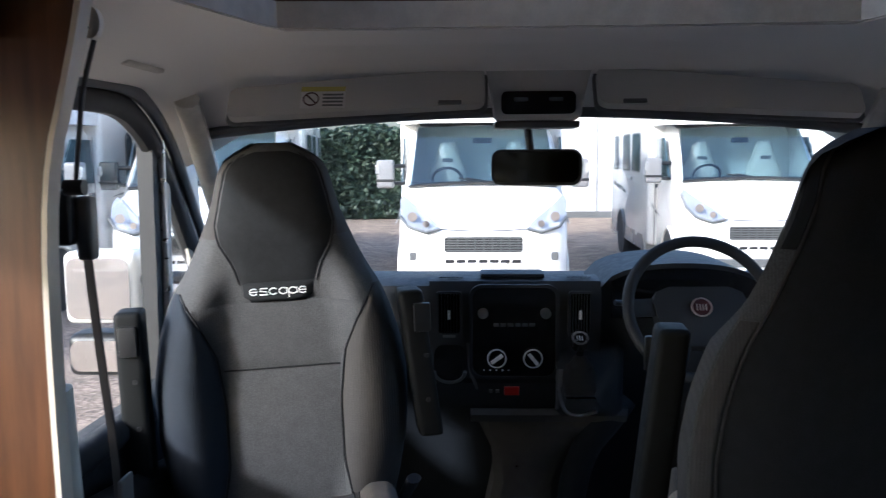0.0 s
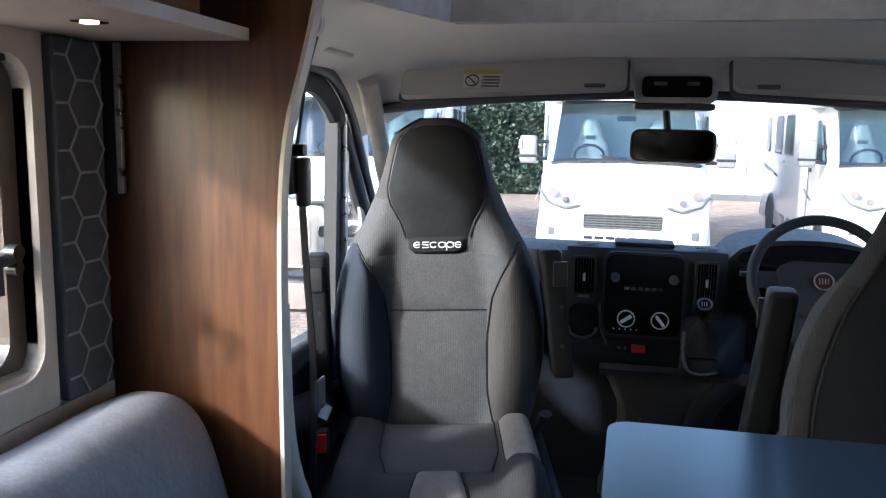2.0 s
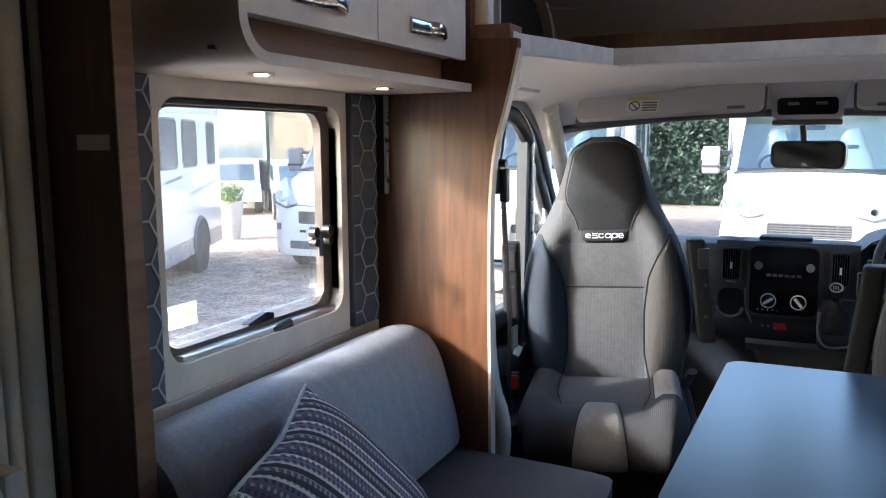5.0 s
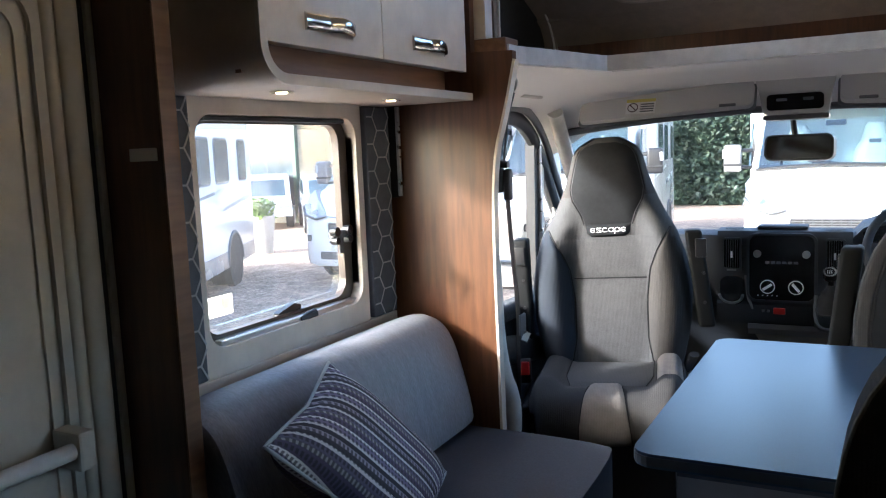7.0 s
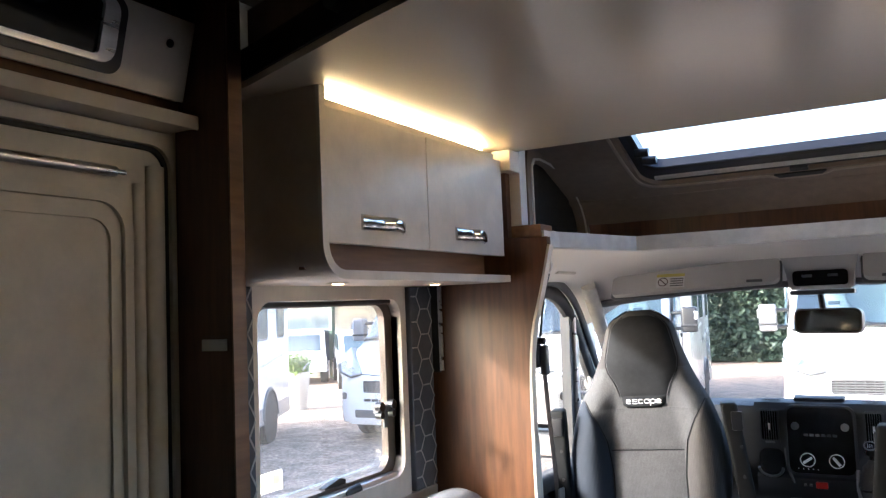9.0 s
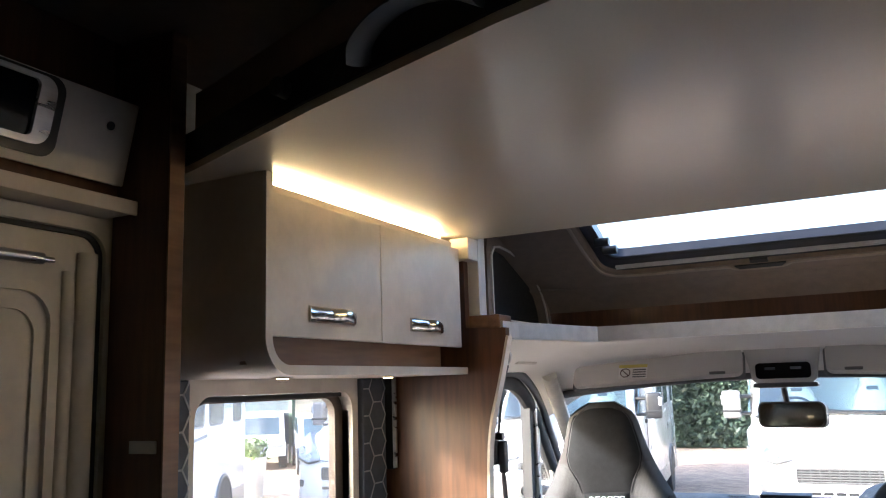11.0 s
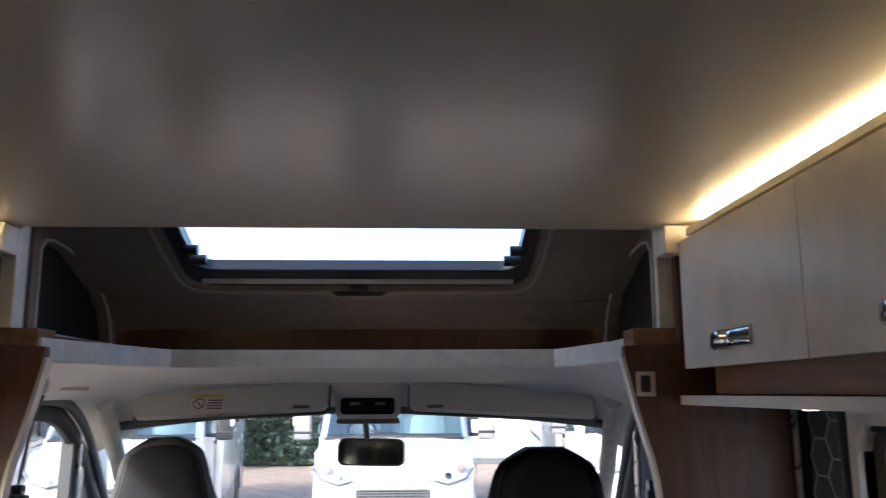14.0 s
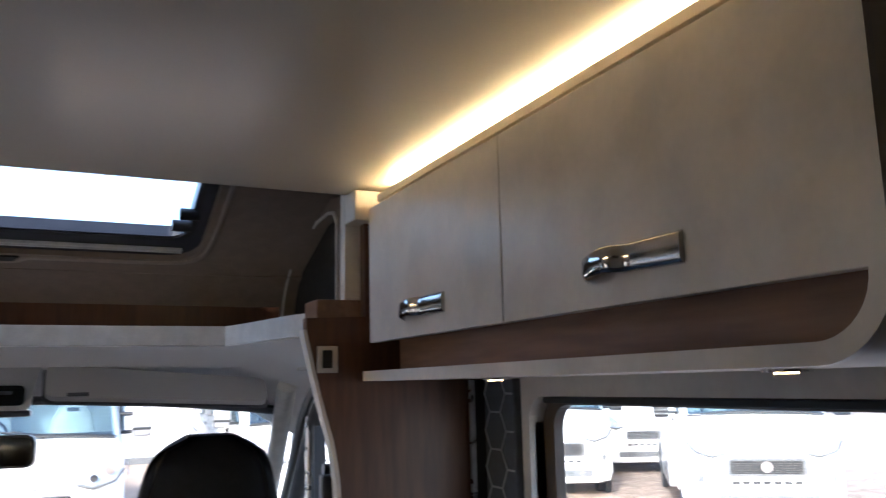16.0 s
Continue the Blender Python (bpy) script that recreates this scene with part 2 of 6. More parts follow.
def rest_at(ob, x, y, z):
    """Moves a thing's origin to its base, leaving its parts where they are."""
    for c in ob.children:
        c.location = Vector(c.location) - Vector((x, y, z))
    ob.location = (x, y, z)
    return ob


def box(x0, x1, y0, y1, z0, z1, bevel=0.0, seg=2, bm=None):
    b = bmesh.new()
    bmesh.ops.create_cube(b, size=1)
    for v in b.verts:
        v.co = ((x0 + x1) / 2 + v.co.x * (x1 - x0), (y0 + y1) / 2 + v.co.y * (y1 - y0), (z0 + z1) / 2 + v.co.z * (z1 - z0))
    if bevel:
        bmesh.ops.bevel(b, geom=b.edges, offset=bevel, segments=seg, affect="EDGES", profile=0.6)
    if bm is None:
        return b
    join(bm, b)
    return bm


def join(bm, other):
    """Adds another bmesh's geometry to bm."""
    made = {v: bm.verts.new(v.co) for v in other.verts}
    for f in other.faces:
        bm.faces.new([made[v] for v in f.verts])
    other.free()
    return bm


def moved(bm, m):
    bmesh.ops.transform(bm, matrix=m, verts=bm.verts)
    return bm


def uvw(axis, u, v, w):
    return {"x": (w, u, v), "y": (u, w, v), "z": (u, v, w)}[axis]


def prism(points, axis, w0, w1, bevel=0.0, seg=2):
    """A polygon given in the two axes other than `axis`, drawn out along it."""
    bm = bmesh.new()
    a = [bm.verts.new(uvw(axis, u, v, w0)) for u, v in points]
    b = [bm.verts.new(uvw(axis, u, v, w1)) for u, v in points]
    n = len(points)
    bm.faces.new(a)
    bm.faces.new(b[::-1])
    for i in range(n):
        bm.faces.new((a[i], b[i], b[(i + 1) % n], a[(i + 1) % n]))
    if bevel:
        bmesh.ops.bevel(bm, geom=[e for e in bm.edges if e.calc_face_angle(0) > 0.6], offset=bevel, segments=seg, affect="EDGES")
    return bm


def rounded(u0, u1, v0, v1, r, n=6):
    """A rectangle's outline with rounded corners."""
    out = []
    for cu, cv, a in ((u1 - r, v1 - r, 0), (u0 + r, v1 - r, 90), (u0 + r, v0 + r, 180), (u1 - r, v0 + r, 270)):
        for i in range(n + 1):
            t = radians(a + 90 * i / n)
            out.append((cu + r * math.cos(t), cv + r * math.sin(t)))
    return out


def ring(outer, inner, axis, w0, w1):
    """A frame between two outlines with the same number of points."""
    bm = bmesh.new()
    n = len(outer)
    loops = [[bm.verts.new(uvw(axis, u, v, w)) for u, v in pts] for pts, w in ((outer, w0), (inner, w0), (inner, w1), (outer, w1))]
    for k in range(4):
        a, b = loops[k], loops[(k + 1) % 4]
        for i in range(n):
            bm.faces.new((a[i], a[(i + 1) % n], b[(i + 1) % n], b[i]))
    return bm


def smoothed(points, times=2):
    """Rounds an open line by cutting its corners."""
    pts = [Vector(p) for p in points]
    for _ in range(times):
        out = [pts[0]]
        for a, b in zip(pts, pts[1:]):
            out += [a * 0.75 + b * 0.25, a * 0.25 + b * 0.75]
        pts = out + [pts[-1]]
    return pts


def tube(points, ru, rv=None, n=10, up=(0, 0, 1), closed=False, square=False):
    """A round or flat bar along a line; ru along `up`, rv across."""
    rv = rv or ru
    pts = [Vector(p) for p in points]
    bm = bmesh.new()
    rings = []
    for i, p in enumerate(pts):
        if closed:
            d = pts[(i + 1) % len(pts)] - pts[i - 1]
        else:
            d = pts[min(i + 1, len(pts) - 1)] - pts[max(i - 1, 0)]
        d.normalize()
        s = d.cross(Vector(up))
        s = s.normalized() if s.length > 1e-4 else Vector((1, 0, 0))
        u = s.cross(d).normalized()
        if square:
            ring_ = [p + u * ru * a + s * rv * b for a, b in ((1, 1), (1, -1), (-1, -1), (-1, 1))]
        else:
            ring_ = [p + u * ru * math.cos(2 * math.pi * k / n) + s * rv * math.sin(2 * math.pi * k / n) for k in range(n)]
        rings.append([bm.verts.new(c) for c in ring_])
    m = len(rings[0])
    for i in range(len(rings) - (0 if closed else 1)):
        a, b = rings[i], rings[(i + 1) % len(rings)]
        for k in range(m):
            bm.faces.new((a[k], a[(k + 1) % m], b[(k + 1) % m], b[k]))
    if not closed:
        bm.faces.new(rings[0])
        bm.faces.new(rings[-1][::-1])
    return bm


def disc(cx, cy, cz, r, depth, axis="y", n=24, bevel=0.0):
    """A short cylinder along an axis."""
    pts = [(r * math.cos(2 * math.pi * i / n), r * math.sin(2 * math.pi * i / n)) for i in range(n)]
    bm = prism(pts, axis, -depth / 2, depth / 2, bevel, 2)
    return moved(bm, Matrix.Translation((cx, cy, cz)))


def skin(rows, close_ends=False, wrap=False):
    """A sheet through rows of points."""
    bm = bmesh.new()
    vs = [[bm.verts.new(p) for p in r] for r in rows]
    for a, b in zip(vs, vs[1:]):
        n = len(a)
        for i in range(n if wrap else n - 1):
            bm.faces.new((a[i], a[(i + 1) % n], b[(i + 1) % n], b[i]))
    if close_ends:
        bm.faces.new(vs[0][::-1])
        bm.faces.new(vs[-1])
    return bm


def thick(bm, depth):
    """Gives an open sheet a thickness."""
    bmesh.ops.recalc_face_normals(bm, faces=bm.faces)
    bmesh.ops.solidify(bm, geom=bm.faces[:], thickness=depth)
    return bm


def ease(t):
    t = max(0.0, min(1.0, t))
    return t * t * (3 - 2 * t)


def table_of(points, x):
    """Reads a smooth value between (x, value) pairs."""
    xs, ys = zip(*points)
    return float(np.interp(x, xs, ys))


# ---- the motorhome's shell ----
WALL = 1.11           # inner face of the side walls
GROUND = -0.55        # the yard under the floor
WINDOWS = {-1: (0.18, 0.83, 0.865, 1.41), 1: (-0.12, 0.83, 0.865, 1.41)}      # side windows: y0, y1, z0, z1


def structure(name, bm, mat, label, category, smooth=False):
    return tagged(part(name, bm, mat, None, label, smooth), category=category, kind="structure")


def side_wall(name, s, label):
    x0, x1 = sorted((s * WALL, s * (WALL + 0.04)))
    y0, y1, z0, z1 = WINDOWS[s]
    bm = box(x0, x1, -3.2, y0, -0.05, 2.2)
    box(x0, x1, y1, 1.08, -0.05, 2.2, bm=bm)
    box(x0, x1, y0, y1, -0.05, z0, bm=bm)
    box(x0, x1, y0, y1, z1, 2.2, bm=bm)
    return structure(name, bm, CREAM, label, "wall")


side_wall("wall_west", -1, "cream lined side wall with a window over the settee")
side_wall("wall_east", 1, "cream lined side wall with a window over the dinette")
structure("wall_south", box(-1.15, 1.15, -3.24, -3.2, -0.05, 2.2), CREAM, "cream rear wall closing the living space", "wall")
# Unseen walnut panels, added to cut the light bounced from the rear.
structure("bounce_blocker_south", box(-1.085, 1.085, -3.198, -3.18, 0.001, 2.158), WOOD, "unseen walnut panel added to darken the rear", "wall")
structure("bounce_blocker_west", box(-1.108, -1.09, -3.199, -1.25, 0.001, 2.158), WOOD, "unseen walnut side panel added to darken the rear", "wall")
structure("bounce_blocker_east", box(1.09, 1.108, -3.199, -0.80, 0.001, 2.158), WOOD, "unseen walnut side panel added to darken the rear", "wall")
structure("floor", box(-1.15, 1.15, -3.24, 1.9, -0.05, 0.0), FLOOR_MAT, "dark vinyl floor of the living space", "floor")
structure("cab_floor", box(-1.02, 1.02, 1.9, 3.1, -0.06, -0.01), CARPET_AND_SHADE, "black carpeted cab floor below the dashboard", "floor")
structure("ceiling", box(-1.15, 1.15, -3.24, 1.30, 2.16, 2.2), LINING, "grey-brown lined ceiling above the raised bed", "ceiling")


# walnut bulkhead panels between the lounge and the cab, with the curved cab edge
def bulkhead(name, s):
    edge = smoothed([(-0.745, 0.0, 0), (-0.745, 0.5, 0), (-0.752, 1.0, 0), (-0.745, 1.27, 0), (-0.70, 1.42, 0), (-0.668, 1.56, 0)])
    pts = [(-WALL, 0.0)] + [(p.x, p.y) for p in edge] + [(-0.668, 1.585), (-0.80, 1.59), (-0.80, 1.87), (-WALL, 1.87)]
    pts = [(-s * u, v) for u, v in pts]
    t = thing(name, "tall walnut bulkhead panel with a curved cab edge", "panel", "cab bulkhead panels")
    part("board", prism(pts, "y", 1.02, 1.05, 0.002, 1), WOOD, t)
    lip = [(-s * p.x, 1.036, p.y) for p in edge]
    part("edging", tube([(x - s * 0.0045, y, z) for x, y, z in lip], 0.016, 0.004, up=(0, 1, 0), square=True), CREAM, t, "cream edge strip")
    return rest_at(t, -s * 0.9, 1.03, 0)


bulkhead("bulkhead_panel", -1)
bulkhead("bulkhead_panel", 1)


# ---- side windows ----
def side_window(name, s, label):
    """Hinged acrylic caravan window with its frame, surround and catches."""
    t = tagged(new(name), label, "window", "side windows", "structure")
    y0, y1, z0, z1 = WINDOWS[s]
    xs = lambda d: s * (WALL + d)          # d: metres outwards from the wall's inner face
    o, i = rounded(y0 - 0.022, y1 + 0.03, 0.80, 1.452, 0.006), rounded(y0, y1, z0, z1, 0.055)
    part("surround", ring(o, i, "x", xs(-0.014), xs(-0.001)), TRIM, t, "cream moulded window surround")
    part("reveal", ring(rounded(y0 - 0.004, y1 + 0.004, z0 - 0.004, z1 + 0.004, 0.059), i, "x", xs(-0.001), xs(0.045)), TRIM, t)
    part("window_frame", ring(rounded(y0 + 0.001, y1 - 0.001, z0 + 0.001, z1 - 0.001, 0.054), rounded(y0 + 0.022, y1 - 0.04, z0 + 0.024, z1 - 0.018, 0.05), "x", xs(0.022), xs(0.045)), BRONZE, t, "bronze brown window frame")
    part("pane_rim", ring(rounded(y0 + 0.02, y1 - 0.038, z0 + 0.022, z1 - 0.016, 0.05), rounded(y0 + 0.034, y1 - 0.062, z0 + 0.042, z1 - 0.03, 0.045), "x", xs(0.035), xs(0.052)), ACRYLIC, t)
    g = part("pane", prism(rounded(y0 + 0.012, y1 - 0.03, z0 + 0.012, z1 - 0.01, 0.05), "x", xs(0.052), xs(0.056)), ACRYLIC, t, "clear acrylic window pane")
    g.visible_shadow = False
    part("sill", box(*sorted((xs(-0.002), xs(0.03))), y0 + 0.05, y1 - 0.02, z0 - 0.008, z0 + 0.014, 0.004), ALUMINIUM, t, "aluminium blind rail on the sill")
    part("blind_rail", box(*sorted((xs(-0.004), xs(0.02))), y0 + 0.04, y1 - 0.04, z1 - 0.014, z1 - 0.002, 0.003), SEAL, t)
    # side catch: two bosses and a lever
    yc = 0.775
    c = part("catch", tube([(xs(0.02), yc - 0.05, 1.075), (xs(0.012), yc + 0.02, 1.075)], 0.012, 0.012), GREY_PLASTIC, t, "grey plastic window catch", True)
    part("catch_lever", tube([(xs(0.006), yc - 0.02, 1.085), (xs(0.004), yc - 0.022, 1.02)], 0.006, 0.011, up=(1, 0, 0)), GREY_PLASTIC, c, smooth=True)
    for dy in (-0.045, 0.02):
        part("catch_boss", disc(xs(0.008), yc + dy, 1.085, 0.014, 0.02, "x", 14, 0.003), BLACK, c, smooth=True)
        part("catch_boss", disc(xs(0.008), yc + dy, 1.058, 0.011, 0.02, "x", 14, 0.003), BLACK, c, smooth=True)
    # bottom catch
    c = part("catch", prism([(0.475, 0.893), (0.478, 0.877), (0.545, 0.884), (0.56, 0.868), (0.575, 0.87), (0.572, 0.902), (0.545, 0.909)], "x", *sorted((xs(0.026), xs(0.045))), 0.004, 2), BLACK, t, "black plastic window catch", True)
    part("catch_plate", box(*sorted((xs(0.049), xs(0.052))), 0.555, 0.60, 0.885, 0.925, 0.001), ACRYLIC, c, "clear catch plate")
    part("catch_knob", tube([(xs(0.004), 0.535, 0.862), (xs(0.0), 0.56, 0.866), (xs(0.0), 0.60, 0.872)], 0.015, 0.012, 12), BLACK, t, "black blind knob", True)
    part("hinge_stay", box(*sorted((xs(0.005), xs(0.018))), y0 + 0.002, y0 + 0.014, 1.0, 1.09, 0.003), BLACK, t)
    part("hinge_stay", box(*sorted((xs(0.005), xs(0.018))), y0 + 0.004, y0 + 0.014, 1.33, 1.36, 0.003), BLACK, t)
    return t


win_l = side_window("window_1", -1, "hinged acrylic window with rounded corners above the settee")
side_window("window_2", 1, "hinged acrylic window with rounded corners above the dinette")
STICKER = pane_material("translucent pale sticker film", (0.75, 0.75, 0.6), 0.5, 0.3, 0.45)
part("warning_sticker", box(-WALL - 0.051, -WALL - 0.049, 0.235, 0.33, 0.925, 0.975), STICKER, win_l, "small white warning sticker on the pane")
STICK_Y = pane_material("yellow sticker film", (0.7, 0.62, 0.2), 0.5, 0.3, 0.3)
for k in (0, 1):
    part("sticker_mark", box(-WALL - 0.0485, -WALL - 0.0475, 0.245 + 0.045 * k, 0.277 + 0.045 * k, 0.94, 0.968), STICK_Y if k else STICKER, win_l)


def hex_panel(name, s, y0, y1, z0, z1, label):
    """Padded blind panel with a stitched honeycomb."""
    t = thing(name, label, "curtain panel", "honeycomb panels")
    xf = s * (WALL - 0.028)
    part("padding", box(*sorted((s * (WALL - 0.004), xf)), y0, y1, z0, z1, 0.006), HEX_CLOTH, t)
    a = 0.047
    h = a * math.sqrt(3)
    lines = bmesh.new()
    seen = set()
    for ci in range(-2, int((y1 - y0) / (1.5 * a)) + 3):
        for ri in range(-2, int((z1 - z0) / h) + 3):
            cy, cz = y0 + 0.01 + ci * 1.5 * a, z0 + ri * h + (ci % 2) * h / 2
            for k in range(6):
                t0, t1 = radians(60 * k), radians(60 * k + 60)
                p, q = Vector((cy + a * math.cos(t0), cz + a * math.sin(t0))), Vector((cy + a * math.cos(t1), cz + a * math.sin(t1)))
                key = tuple(sorted(((round(p.x, 3), round(p.y, 3)), (round(q.x, 3), round(q.y, 3)))))
                if key in seen or (ci * 7 + ri * 3 + k) % 11 == 0:
                    continue
                seen.add(key)
                lo, hi = Vector((y0 + 0.002, z0 + 0.002)), Vector((y1 - 0.002, z1 - 0.002))
                d = q - p
                ta, tb = 0.0, 1.0
                for ax in (0, 1):
                    if abs(d[ax]) < 1e-9:
                        if not lo[ax] <= p[ax] <= hi[ax]:
                            ta = 2
                        continue
                    u, v = sorted(((lo[ax] - p[ax]) / d[ax], (hi[ax] - p[ax]) / d[ax]))
                    ta, tb = max(ta, u), min(tb, v)
                if tb - ta < 0.05:
                    continue
                p, q = p + d * ta, p + d * tb
                n = Vector((-d.y, d.x)).normalized() * 0.0022
                xa, xb = xf - s * 0.0005, xf - s * 0.0018
                vs = [lines.verts.new((x, c.x, c.y)) for x in (xa, xb) for c in (p + n, q + n, q - n, p - n)]
                for f in ((4, 5, 6, 7), (0, 1, 5, 4), (1, 2, 6, 5), (2, 3, 7, 6), (3, 0, 4, 7)):
                    lines.faces.new([vs[j] for j in f])
    part("stitching", lines, HEX_LINE, t, "pale stitched honeycomb lines", kind="stuff")
    return rest_at(t, s * (WALL - 0.014), (y0 + y1) / 2, z0)


for s in (-1, 1):
    hex_panel("curtain_panel", s, 0.868, 1.0, 0.805, 1.447, "slate blue padded window panel with honeycomb stitching")
    hex_panel("curtain_panel", s, WINDOWS[s][0] - 0.225, WINDOWS[s][0] - 0.028, 0.805, 1.447, "slate blue padded window panel with honeycomb stitching")
    t = thing("blind_channel", "narrow aluminium and dark blind channel beside the window panel", "blind rail", "blind channels")
    part("channel", box(*sorted((s * (WALL - 0.003), s * (WALL - 0.05))), 1.003, 1.017, 1.165, 1.447, 0.002), BLACK, t)
    part("strip", box(*sorted((s * (WALL - 0.05), s * (WALL - 0.062))), 1.002, 1.012, 1.17, 1.447, 0.001), ALUMINIUM, t)
    rest_at(t, s * 1.08, 1.01, 1.165)
    tagged(part("trim", box(*sorted((s * (WALL - 0.016), s * (WALL - 0.001))), WINDOWS[s][0] - 0.14, 1.018, 0.765, 0.799, 0.003), CREAM, None, "cream ledge strip below the side window"), category="trim", kind="structure")


# ---- overhead lockers ----
def handle(y, z, x, s, parent):
    """Bowed chrome pull on a back plate; s: the side of the wall it belongs to."""
    L = 0.087
    xs = lambda d: x - s * d
    rows = []
    for u in np.linspace(-1, 1, 25):
        d = 0.006 + 0.006 * ease((u + 1) / 0.9) + 0.016 * ease((u + 0.1) / 0.35) * (1 - 0.55 * ease((u - 0.45) / 0.5)) - 0.012 * ease((u - 0.85) / 0.15)
        hh = 0.017 - 0.002 * u
        tip = 0.006 * ease((u - 0.3) / 0.7)
        rows.append([(xs(d - 0.006), y + u * L, z + hh - tip), (xs(d - 0.001), y + u * L, z + hh * 0.85 - tip), (xs(d + 0.001), y + u * L, z + hh * 0.6 - tip), (xs(d + 0.001), y + u * L, z - hh * 0.6 - tip), (xs(d - 0.001), y + u * L, z - hh * 0.85 - tip), (xs(d - 0.006), y + u * L, z - hh - tip)])
    h = part("handle", skin(rows, True, True), HANDLE_CHROME, parent, "bowed chrome handle", True)
    part("handle_plate", box(*sorted((xs(0.0), xs(0.004))), y - L, y + L, z - 0.012, z + 0.012, 0.002), GREY_PLASTIC, h)


def locker(name, s, y_end, y_split, y_front, label):
    """Overhead locker with a rounded end panel, an open slot and a lit shelf."""
    t = thing(name, label, "overhead locker", "overhead lockers")
    X = lambda d: s * d                 # d: metres from the vehicle's middle
    front = 0.795
    # one bent sheet: the end panel turns into the shelf with a rounded corner
    r, th, y_tip = 0.08, 0.021, y_front + 0.018
    outer = [(y_end, 1.8715)] + [(y_end + r - r * math.cos(radians(a)), 1.449 + r - r * math.sin(radians(a))) for a in range(0, 91, 10)] + [(y_tip, 1.449)]
    q = r - th
    inner = [(y_end + th, 1.8715)] + [(y_end + r - q * math.cos(radians(a)), 1.449 + r - q * math.sin(radians(a))) for a in range(0, 91, 10)] + [(y_tip, 1.449 + th)]
    part("end_panel", prism(outer + inner[::-1], "x", X(WALL - 0.002), X(front + 0.003)), CREAM, t, "beige end panel bent into the shelf", True)
    part("edge_band", prism(outer + inner[::-1], "x", X(front + 0.003), X(front - 0.007), 0.0015, 1), CREAM_SATIN, t, "pale rounded edge band", True)
    part("carcass", box(*sorted((X(WALL - 0.003), X(front + 0.022))), y_end + 0.017, y_front - 0.004, 1.536, 1.832), CREAM, t)
    part("slot_back", box(*sorted((X(front + 0.075), X(front + 0.06))), y_end + 0.017, y_front - 0.03, 1.473, 1.536), WOOD_H, t, "walnut back of the open slot")
    for a, b in ((y_end + 0.022, y_split - 0.0015), (y_split + 0.0015, y_front)):
        d = part("door", box(*sorted((X(front + 0.002), X(front + 0.02))), a, b, 1.53, 1.833 if s < 0 else 1.826, 0.0018), CREAM_SATIN, t, "cream locker door")
        handle((a + b) / 2, 1.583, X(front + 0.002), s, d)
    for yy in (0.25, 0.715) if s < 0 else (-0.02, 0.62):
        lamp = part("spot_lamp", disc(X(0.90), yy, 1.448, 0.027, 0.006, "z", 20, 0.002), CHROME, t, "small round chrome spot lamp", True)
        part("lens", disc(X(0.90), yy, 1.4445, 0.013, 0.003, "z", 20), SPOT_GLOW, lamp, "warm glowing lens")
    # lit strip between the locker top and the bed board
    part("light_profile", prism([(X(0.822), 1.8505), (X(0.836), 1.8718), (X(0.85), 1.8718), (X(0.85), 1.8505)], "y", y_end + 0.0165, y_front - 0.06), LED, t, "warm white led strip")
    part("light_ledge", box(*sorted((X(0.802), X(0.85))), y_end + 0.0215, y_front - 0.04, 1.8345, 1.85), CREAM, t)
    part("top_filler", box(*sorted((X(0.852), X(WALL - 0.004))), y_end + 0.002, y_front, 1.8355, 1.8705), CREAM, t)
    return rest_at(t, X(0.94), (y_end + y_front) / 2, 1.449)


locker_l = locker("overhead_locker", -1, 0.054, 0.518, 0.982, "cream overhead locker with two doors above the settee")
locker("overhead_locker", 1, -0.232, 0.407, 0.984, "long cream overhead locker with two doors above the dinette")
for i, (za, zb, w) in enumerate(((1.80, 1.806, 0.09), (1.785, 1.79, 0.06), (1.735, 1.742, 0.11), (1.725, 1.73, 0.08), (1.70, 1.705, 0.06))):
    part("notice_line", box(-0.82 - w, -0.82, 0.0515, 0.0535, za, zb), LINING, locker_l)
part("notice_mark", prism([(-0.93, 1.79), (-0.905, 1.79), (-0.9175, 1.812)], "y", 0.0515, 0.0535), LINING, locker_l)

# corner blocks and slim posts beside the lockers
for s in (-1, 1):
    t = thing("corner_post", "cream corner post with a walnut block over the bulkhead", "trim", "corner posts")
    part("post", box(*sorted((s * 0.80, s * 0.765)), 1.056, 1.075, 1.632, 1.868, 0.003), CREAM_SATIN, t)
    part("cap", box(*sorted((s * 0.83, s * 0.765)), 0.985, 1.055, 1.80, 1.868, 0.004), CREAM, t)
    part("block", box(*sorted((s * 0.815, s * 0.70)), 1.052, 1.15, 1.588, 1.63, 0.004), WOOD_H, t, "walnut block")
    rest_at(t, s * 0.78, 1.09, 1.588)

# ---- raised drop-down bed ----
t = thing("drop_down_bed", "raised drop-down bed with a satin beige underside board", "bed")
outline = [(-0.985, 1.06), (0.985, 1.06), (0.985, -0.75), (0.30, -0.44), (-0.10, -0.33), (-0.50, -0.19), (-0.90, -0.03), (-0.985, 0.0)]
part("base_board", prism(outline, "z", 1.872, 1.888), BED_BOARD, t, "satin beige underside board")
rim = [(x * 0.998, y - (0.006 if y < 0.5 else -0.0)) for x, y in outline]
part("frame", ring(rim, [(x * 0.95, y * 0.95 + 0.03) for x, y in outline], "z", 1.889, 1.955), BLACK, t, "black bed frame")
part("mattress", prism([(x * 0.97, y * 0.97 + 0.02) for x, y in outline], "z", 1.956, 2.06, 0.02, 3), LINING, t, "grey-brown mattress cover")
